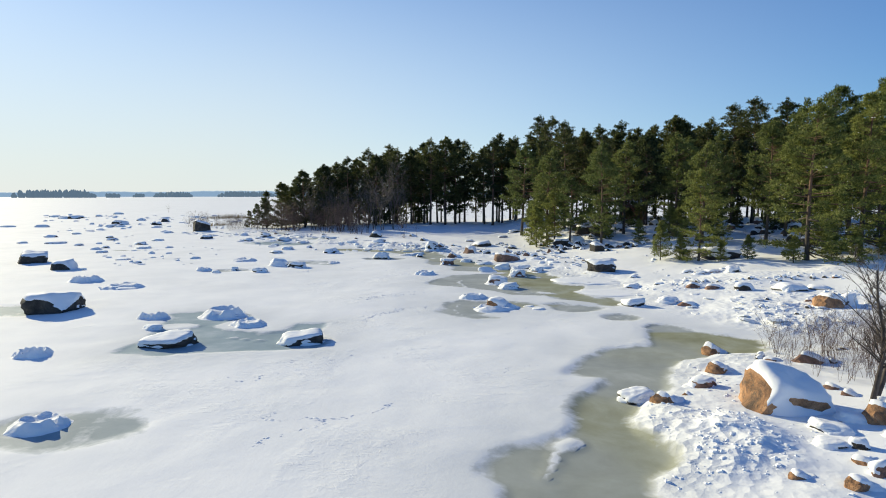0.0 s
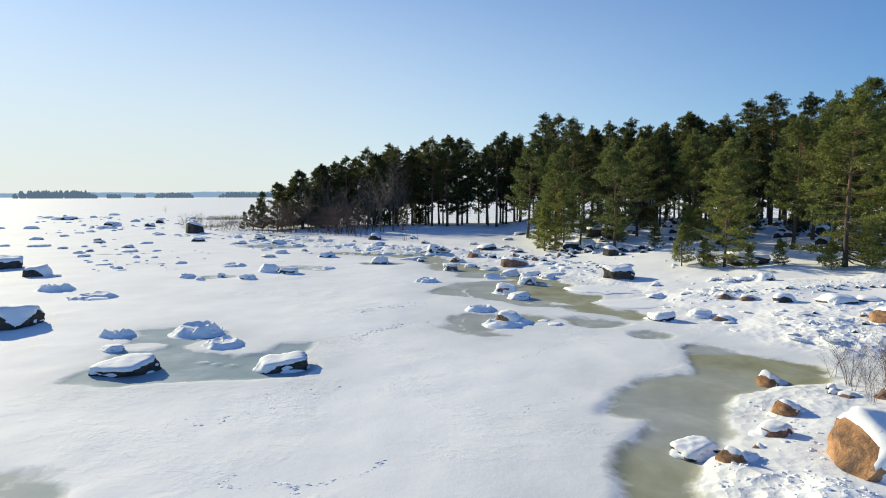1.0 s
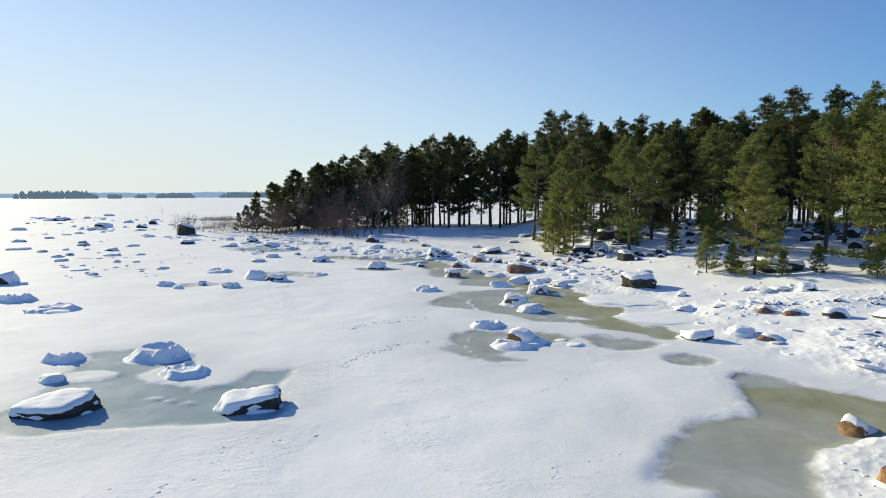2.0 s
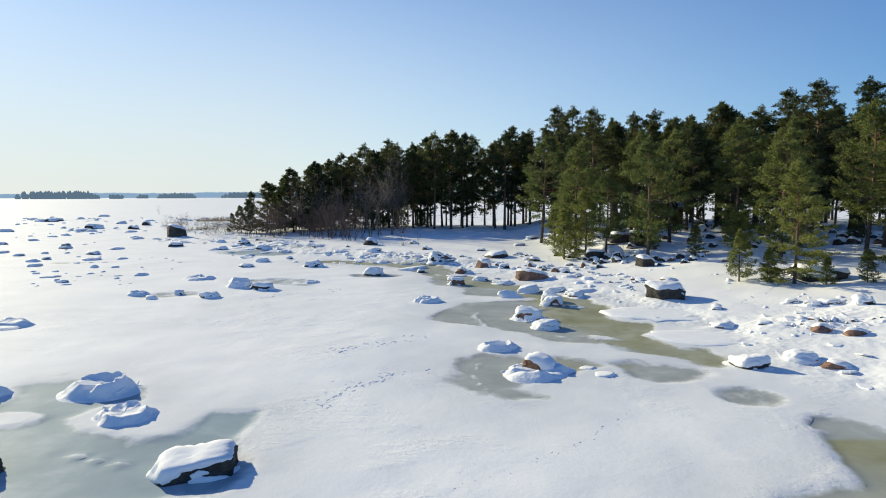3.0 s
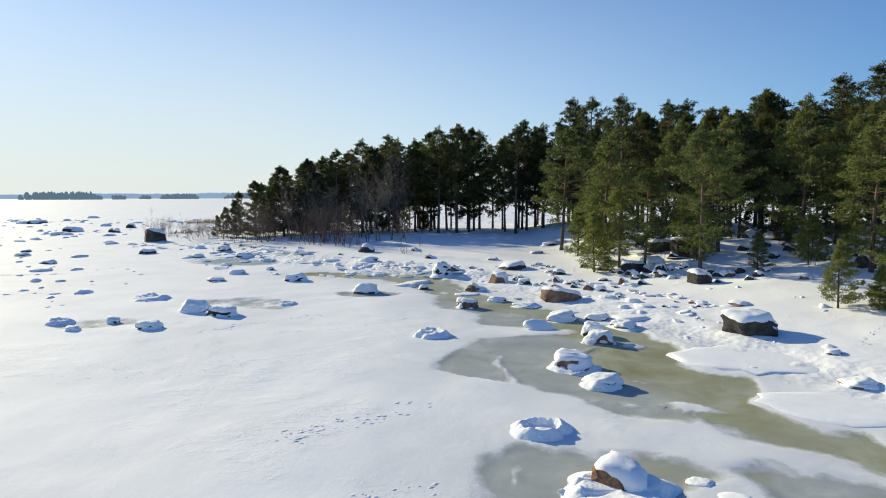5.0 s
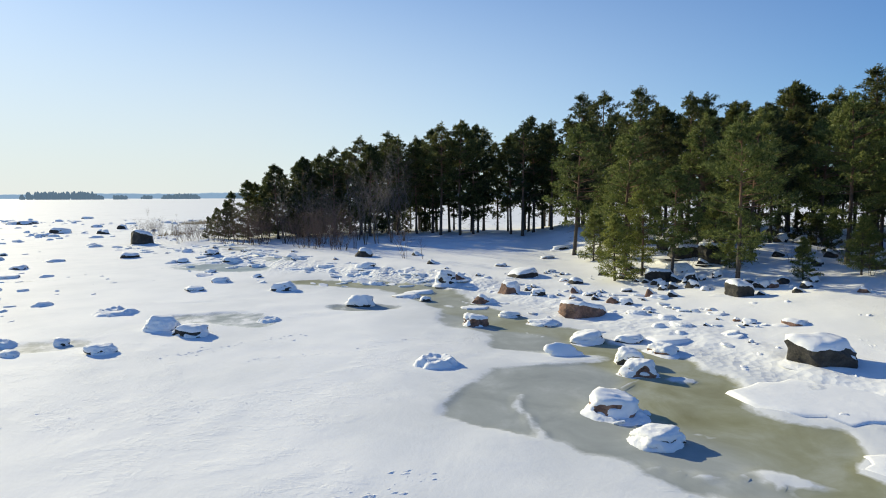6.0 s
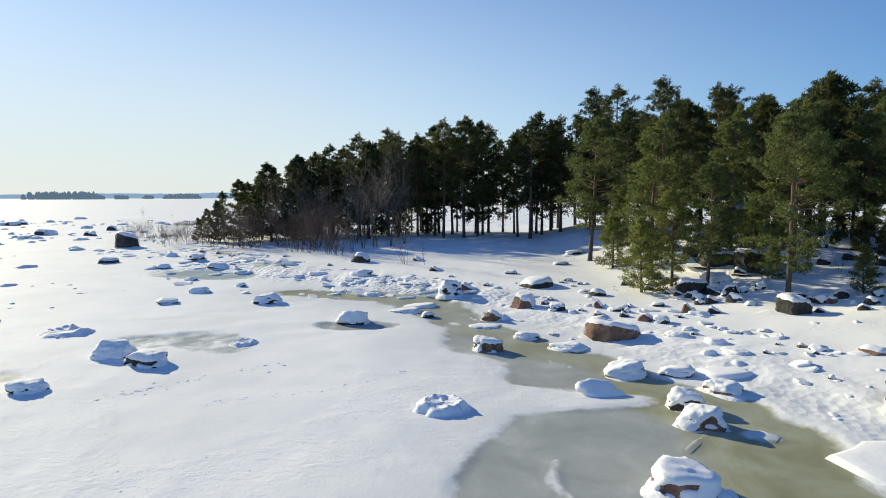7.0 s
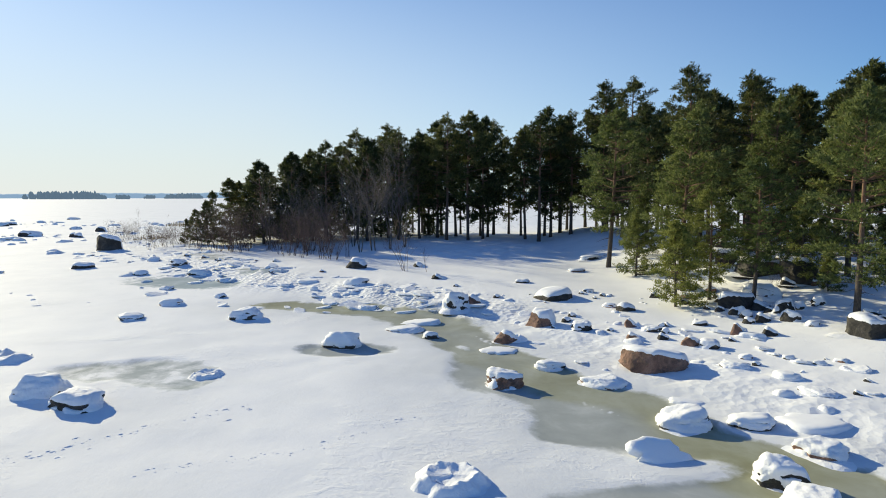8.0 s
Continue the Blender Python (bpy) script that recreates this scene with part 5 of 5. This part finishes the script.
for i, (x, y, h) in enumerate([(12.0, 18.9, 1.5), (12.9, 18.0, 1.6), (13.5, 19.4, 1.8), (14.5, 19.0, 1.7), (13.0, 16.8, 1.5), (14.0, 17.4, 1.9), (15.4, 19.6, 1.7), (12.4, 20.2, 1.3), (14.6, 21.0, 1.6), (16.2, 21.4, 1.5), (13.2, 15.6, 1.4), (15.0, 17.0, 1.8), (12.4, 16.6, 1.6), (13.4, 17.2, 1.9), (12.8, 17.6, 1.3), (13.8, 16.4, 1.7), (14.6, 17.8, 1.9), (14.0, 18.6, 1.6), (15.8, 18.4, 1.8), (16.6, 20.2, 1.6), (15.4, 20.8, 1.5), (17.4, 21.8, 1.5), (13.6, 20.4, 1.4), (12.2, 17.9, 1.2), (11.7, 17.2, 1.0), (12.0, 16.4, 1.2), (11.6, 18.4, 1.0), (12.6, 15.9, 1.5), (13.0, 16.2, 1.6), (13.4, 18.8, 1.4), (14.4, 16.6, 1.7), (15.6, 17.2, 1.8)]):
    stand_bare("thicket", x, y, h, i, 50 * i)


# ---- reeds ----
def reed_bed(x, y, a, b, count, height, seed, label):
    r = random.Random(seed)
    s = Soup()
    for _ in range(count):
        q, t = r.uniform(0, 6.28), math.sqrt(r.random())
        px, py = x + a * t * math.cos(q), y + b * t * math.sin(q)
        h, w = height * r.uniform(.3, 1.15) * (1.1 - t * t * .6), 0.03
        e = Vector((r.gauss(0, .12), r.gauss(0, .12), 1)) * h
        z = 0.03
        s.add([(px - w, py, z), (px + w, py, z), (px + e.x + w, py + e.y, z + e.z), (px + e.x - w * .5, py + e.y, z + e.z * .96)], [(0, 1, 2, 3)])
    tagged(new("reeds", s.mesh("reeds", REED, True)), label, "reeds", kind="stuff")


reed_bed(-57, 150, 5.5, 4, 420, 1.0, 5, "bed of dry tan reeds standing in the snow")
reed_bed(-43, 108, 2.5, 3, 220, 0.8, 6, "thin fringe of dry reeds at the point")


# ---- far islands and shore ----
def far_wood(name, x, y, length, height, seed, material, label, step=3.0, depth=18, low=0.72):
    """A wooded strip in the distance: many small rough crowns on a low hump."""
    r = random.Random(seed)
    s = Soup()
    n = int(length / step)
    for i in range(n):
        for _ in range(2):
            u = (i + r.random()) / n
            ends = min(1, 0.35 + 5 * min(u, 1 - u))
            h = height * ends * r.uniform(low, 1.05)
            px, py, w = x + (u - .5) * length, y + r.uniform(-depth, depth) / 2, step * r.uniform(.7, 1.3)
            k, rows = 6, ((0.0, .55), (.3, .9), (.55, 1.0), (.8, .65), (1.0, .1))
            s.add([(px + w * f * r.uniform(.75, 1.2) * math.cos(j * 1.047), py + w * f * math.sin(j * 1.047), h * z * r.uniform(.95, 1.05)) for z, f in rows for j in range(k)],
                  [(a * k + j, a * k + (j + 1) % k, (a + 1) * k + (j + 1) % k, (a + 1) * k + j) for a in range(len(rows) - 1) for j in range(k)] + [tuple((len(rows) - 1) * k + j for j in range(k))])
    tagged(new(name, s.mesh(name, material)), label, "far woods", kind="stuff")


far_wood("island", -1380, 2000, 292, 29, 1, FAR_WOOD, "low wooded island far out on the frozen sea", 6, 60)
far_wood("island", -1170, 2000, 44, 16, 2, FAR_WOOD, "tiny wooded islet far out on the frozen sea", 6, 20)
far_wood("island", -1240, 2600, 170, 26, 3, FAR_WOOD, "low wooded island far out on the frozen sea", 7, 60)
far_wood("island", -1400, 2600, 44, 19, 5, FAR_WOOD, "tiny wooded islet far out on the frozen sea", 6, 20)
far_wood("island", -1040, 3000, 300, 32, 4, FAR_WOOD, "low wooded island far out on the frozen sea", 8, 60)


def far_ridge(x, y, length, height, seed):
    """The wooded mainland on the horizon: one long low ridge with a soft uneven top."""
    s, n = Soup(), 340
    pts, faces = [], []
    for i in range(n + 1):
        px = x + (i / n - .5) * length
        top = height * (0.78 + 0.16 * float(vnoise(px / 420, seed)) + 0.07 * float(vnoise(px / 90, seed + 3)) + 0.05 * float(vnoise(px / 19, seed + 7)))
        pts += [(px, y, -1), (px, y + 10, top * 0.8), (px, y + 40, top), (px, y + 90, -1)]
    for i in range(n):
        faces += [(4 * i + k, 4 * i + 4 + k, 4 * i + 5 + k, 4 * i + 1 + k) for k in range(3)]
    s.add(pts, faces)
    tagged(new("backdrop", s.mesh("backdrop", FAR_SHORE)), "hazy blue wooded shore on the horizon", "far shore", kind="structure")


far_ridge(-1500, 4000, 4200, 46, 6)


# ---- small snow-covered stones and lumps along the shore ----
def lump_mesh(seed):
    bm = stone_mesh(500 + seed, 1.0, 0.85, 0.55, 2, 6, 0.22)
    return bm_mesh("snow_lump", bm, SNOW)


LUMPS = [lump_mesh(i) for i in range(7)]


def snow_lump(x, y, size, r):
    ob = new("snow_lump", r.choice(LUMPS))
    ob.matrix_basis = pose(x, y, gz(x, y) - 0.05 - 0.12 * size, r.uniform(-8, 8), r.uniform(-8, 8), r.uniform(0, 360)) @ Matrix.Diagonal((size * r.uniform(.8, 1.4), size, size * r.uniform(.5, 1.0), 1))
    tagged(ob, "small stone hidden under a rounded lump of snow", "snow lump", "snow lumps along the shore")


def scatter_lumps(count, area, seed, low, high):
    r = random.Random(seed)
    tries = 0
    while count and tries < 8000:
        tries += 1
        x, y = r.uniform(area[0], area[1]), r.uniform(area[2], area[3])
        d = float(inland(x, y))
        if d < low or d > high or ice_fields(np.array([x]), np.array([y]))[0][0] > 0.35 or vnoise(x / 3, y / 3, 21) < -0.15:
            continue
        snow_lump(x, y, r.uniform(0.18, 0.34) + 0.45 * r.random() ** 4, r)
        count -= 1


scatter_lumps(20, (4, 20, 9, 22), 1, 0, 9)
scatter_lumps(46, (8, 24, 24, 44), 2, -2, 8)
scatter_lumps(75, (-8, 18, 44, 66), 3, -2, 9)
scatter_lumps(30, (13, 40, 44, 72), 5, 3, 30)
def far_lumps(count, seed, near, far, size):
    """Low humps of snow over the stones of the shoals out on the ice."""
    r = random.Random(seed)
    s = Soup()
    shapes = [([tuple(v.co) for v in me.vertices], [tuple(p.vertices) for p in me.polygons]) for me in LUMPS]
    while count:
        y = r.uniform(near, far)
        x = -22 - (y - 40) * r.uniform(0.0, 0.8)
        if inland(x, y) > -3 or vnoise(x / 9, y / 9, 41) < -0.1:
            continue
        q = size * (r.uniform(0.3, 0.7) + 1.0 * r.random() ** 4)
        m = pose(x, y, gz(x, y) - 0.04, 0, 0, r.uniform(0, 360)) @ Matrix.Diagonal((q * r.uniform(1.2, 2.2), q, q * r.uniform(0.4, 0.75), 1))
        v, f = r.choice(shapes)
        s.add([m @ Vector(p) for p in v], f)
        count -= 1
    tagged(new("snow_humps", s.mesh("snow_humps", SNOW)), "low humps of snow over stones far out on the ice", "snow humps", kind="stuff")


far_lumps(150, 6, 88, 175, 1.0)
far_lumps(48, 7, 48, 90, 0.6)
scatter_lumps(70, (-45, -5, 60, 104), 4, -8, 5)


# ---- broken plates of shore ice under snow ----
def scatter_plates(count, area, seed, low, high, biggest):
    r = random.Random(seed)
    tries = 0
    while count and tries < 8000:
        tries += 1
        x, y = r.uniform(area[0], area[1]), r.uniform(area[2], area[3])
        d = float(inland(x, y))
        if d < low or d > high or vnoise(x / 4, y / 4, 23) < -0.2:
            continue
        size = 0.25 + (biggest - 0.25) * r.random() ** 2
        ob = new("ice_plate", r.choice(SLABS))
        ob.matrix_basis = pose(x, y, gz(x, y) + 0.01, r.uniform(-14, 10), r.uniform(-14, 14), r.uniform(0, 360)) @ Matrix.Diagonal((size, size * r.uniform(.6, 1), size * r.uniform(.45, .9), 1))
        tagged(ob, "broken plate of shore ice under white snow", "ice plate", "ice plates along the shore")
        count -= 1


scatter_plates(190, (-42, 0, 60, 104), 1, -7, 4, 1.0)
scatter_plates(40, (-4, 18, 44, 64), 2, -2, 6, 0.6)
scatter_plates(46, (11, 25, 24, 38), 3, -1, 9, 0.45)


# ---- stones lying under the trees ----
def wood_stones(count, seed):
    r = random.Random(seed)
    kinds = []
    while count:
        x = r.uniform(12, 40)
        y = r.uniform(44, 78)
        if y < 57.5 - (x - 12) * 0.62 or y > 84 - (x - 12) * 0.5 or (x < 15 and y > 68):
            continue
        w = r.uniform(0.5, 1.0) + 1.1 * r.random() ** 3
        if len(kinds) < 5:
            kinds.append((boulder(x, y, w, w * .85, w * .6, r.choice(("dark", "dark", "red")), 700 + len(kinds), lean=(0.45, 0.1), cover=0.22), w))
        else:
            ob, base = r.choice(kinds)
            copy_thing(ob, pose(x, y, gz(x, y) - 0.05, 0, 0, r.uniform(-35, 35)) @ Matrix.Scale(w / base, 4))
        count -= 1
    return kinds


KINDS_OF_STONE = wood_stones(85, 5)


def rubble(lines, seed):
    """Small dark stones in a row, half sunk in the crust."""
    r = random.Random(seed)
    for (ax, ay), (bx, by), count, wide, size in lines:
        for k in range(count):
            u = (k + r.random()) / count
            x, y = ax + (bx - ax) * u + r.gauss(0, wide), ay + (by - ay) * u + r.gauss(0, wide)
            ob, base = r.choice(KINDS_OF_STONE)
            w = size * r.uniform(0.55, 1.5)
            copy_thing(ob, pose(x, y, gz(x, y) - 0.06, 0, 0, r.uniform(-30, 30)) @ Matrix.Scale(w / base, 4))


rubble([((14.5, 34.8), (24, 33.0), 24, .3, .30), ((15, 26.5), (21, 29.5), 9, .8, .28), ((11, 18.6), (16, 20.5), 5, .8, .35), ((3, 57), (10, 54), 12, 1.2, .36), ((9, 50), (13, 46), 9, 1.0, .34),
        ((12.5, 57), (18, 52), 22, 1.6, .6), ((10, 62), (14, 57), 14, 1.4, .5), ((-12, 74), (-30, 88), 14, 1.5, .4), ((-2, 66), (8, 62), 10, 1.5, .35)], 12)



# ---- crumbs of snow kicked up along tracks and low wind ridges ----
def crumbs(lines, seed, label, tall=1.0):
    r = random.Random(seed)
    s = Soup()
    for (ax, ay), (bx, by), count, wide, size in lines:
        count = count if tall > 1 else count * 3
        for k in range(count):
            u = (k + r.random()) / count
            x, y = ax + (bx - ax) * u + r.gauss(0, wide) + 0.25 * math.sin(u * 7 + ax), ay + (by - ay) * u + r.gauss(0, wide) + 0.2 * math.sin(u * 5 + by)
            if ice_fields(np.array([x]), np.array([y]))[0][0] > 0.3:
                continue
            q = size * (0.25 + 1.5 * r.random() ** 3) * (1 if tall > 1 else 1.2)
            z, a = gz(x, y), r.uniform(0, 6.28)
            slim = 0.2 if tall == 1.0 else 0.6
            ring = [Vector((q * r.uniform(.6, 1.2) * math.cos(a + j * 1.257), q * r.uniform(.5, 1) * math.sin(a + j * 1.257), 0)) for j in range(5)]
            if tall == 1.0:   # long low ridges along the line
                ring = [Matrix.Rotation(math.atan2(by - ay, bx - ax), 3, "Z") @ Vector((p.x * 1.7, p.y * 0.8, 0)) for p in ring]
            ring = [(x + p.x, y + p.y, z - 0.02) for p in ring]
            top = [(x + (p[0] - x) * slim, y + (p[1] - y) * slim, z + q * (tall * r.uniform(.08, .38) if tall > 1 else r.uniform(.05, .16))) for p in ring]
            s.add(ring + top, [(j, (j + 1) % 5, 5 + (j + 1) % 5, 5 + j) for j in range(5)] + [(5, 6, 7, 8, 9)])
    tagged(new("snow_crumbs", s.mesh("snow_crumbs", SNOW, tall > 1)), label, "snow crumbs", kind="stuff")


crumbs([((5.3, 14.6), (8.8, 13.2), 260, .55, .065), ((4.9, 11.6), (7.6, 12.2), 260, .6, .065), ((8.0, 15.2), (8.8, 19.0), 120, .4, .06), ((15, 26), (22, 29), 170, 1.0, .10), ((13, 34.5), (24, 33.5), 170, .7, .10)], 3,
       "chunks of crusty snow pushed up along the shore", 1.15)
crumbs([((-5.2, 14.9), (-3.7, 14.5), 22, .06, .07), ((-3.3, 14.4), (-1.4, 15.5), 24, .05, .07), ((-4.8, 12.7), (-3.3, 14.4), 18, .05, .06), ((1.8, 18.3), (3.8, 19.9), 22, .04, .05),
        ((-3.9, 26.4), (-2.2, 29.3), 40, .12, .08), ((-2, 20), (5, 26), 40, .1, .05), ((-7, 17), (-4, 20.5), 26, .3, .06)], 1, "broken crumbs of snow along animal tracks on the ice")
crumbs([((-12, 43), (-7.5, 46.5), 40, .25, .07), ((-8, 42.5), (-2, 46), 34, .1, .06), ((-5, 32), (-1.5, 34), 40, .25, .08), ((-4.5, 27), (-1, 30), 30, .2, .07), ((-14, 36), (-4, 40), 34, .5, .05), ((18.5, 42.5), (14.6, 39.2), 26, .12, .07), ((14.8, 44.6), (14.5, 40.6), 22, .12, .07), ((16.4, 39.6), (22, 37.4), 22, .15, .06)],
       2, "low crumbly wind ridges of snow on the ice")

# ---- broad shelves of snowed ice beside the main pool ----
snow_floe(10.2, 38.7, 4.4, 3.6, 0.14, 801, (0.4, -0.6, 10))
snow_floe(10.4, 34.0, 4.4, 2.2, 0.14, 802, (0.4, -0.6, -8))
snow_floe(8.2, 45.6, 1.9, 1.3, 0.26, 803)


# ---- the red-brown hut deep in the wood ----
def box(x0, x1, y0, y1, z0, z1):
    s = Soup()
    s.add([(x, y, z) for z in (z0, z1) for x, y in ((x0, y0), (x1, y0), (x1, y1), (x0, y1))],
          [(3, 2, 1, 0), (4, 5, 6, 7)] + [(k, (k + 1) % 4, 4 + (k + 1) % 4, 4 + k) for k in range(4)])
    return s


def hut(x, y, turn):
    top = thing("hut", pose(x, y, float(land_height(x, y)), 0, 0, turn), "small red-brown wooden hut half hidden in the wood", "hut")
    board = plain_material("red_brown_boards", (0.20, 0.075, 0.045), (0.30, 0.12, 0.075), 5)
    for k in range(13):   # upright boards of the front
        part("board", box(-1.6 + k * 0.25, -1.37 + k * 0.25, -1.32, -1.29, -0.1, 2.2), board, top, flat=True)
    part("wall", box(-1.6, 1.62, -1.288, -1.2, -0.1, 2.2), board, top, flat=True)
    part("wall", box(-1.6, -1.5, -1.198, 1.3, -0.1, 2.2), board, top, flat=True)
    part("wall", box(1.52, 1.62, -1.198, 1.3, -0.1, 2.2), board, top, flat=True)
    part("wall", box(-1.498, 1.518, 1.2, 1.3, -0.1, 2.2), board, top, flat=True)
    s = Soup()
    s.add([(-1.9, -1.7, 2.1), (1.9, -1.7, 2.1), (1.9, 0, 3.0), (-1.9, 0, 3.0), (1.9, 1.7, 2.1), (-1.9, 1.7, 2.1), (-1.9, -1.7, 2.2), (1.9, -1.7, 2.2), (1.9, 0, 3.12), (-1.9, 0, 3.12), (1.9, 1.7, 2.2), (-1.9, 1.7, 2.2)],
          [(0, 1, 2, 3), (3, 2, 4, 5), (6, 9, 8, 7), (9, 11, 10, 8), (0, 6, 7, 1), (5, 4, 10, 11), (0, 3, 9, 6), (3, 5, 11, 9), (1, 7, 8, 2), (2, 8, 10, 4)])
    part("roof", s, GREY_BARK, top, flat=True)
    s = Soup()
    s.add([(-1.95, -1.75, 2.2), (1.95, -1.75, 2.2), (1.95, 0, 3.14), (-1.95, 0, 3.14), (1.95, 1.75, 2.2), (-1.95, 1.75, 2.2), (-1.9, -1.7, 2.38), (1.9, -1.7, 2.38), (1.9, 0, 3.32), (-1.9, 0, 3.32), (1.9, 1.7, 2.38), (-1.9, 1.7, 2.38)],
          [(0, 1, 2, 3), (3, 2, 4, 5), (6, 9, 8, 7), (9, 11, 10, 8), (0, 6, 7, 1), (5, 4, 10, 11), (0, 3, 9, 6), (3, 5, 11, 9), (1, 7, 8, 2), (2, 8, 10, 4)])
    part("roof_snow", s, SOFT_SNOW, top, "thick snow on the roof", flat=True)


hut(29.4, 87.0, 25)
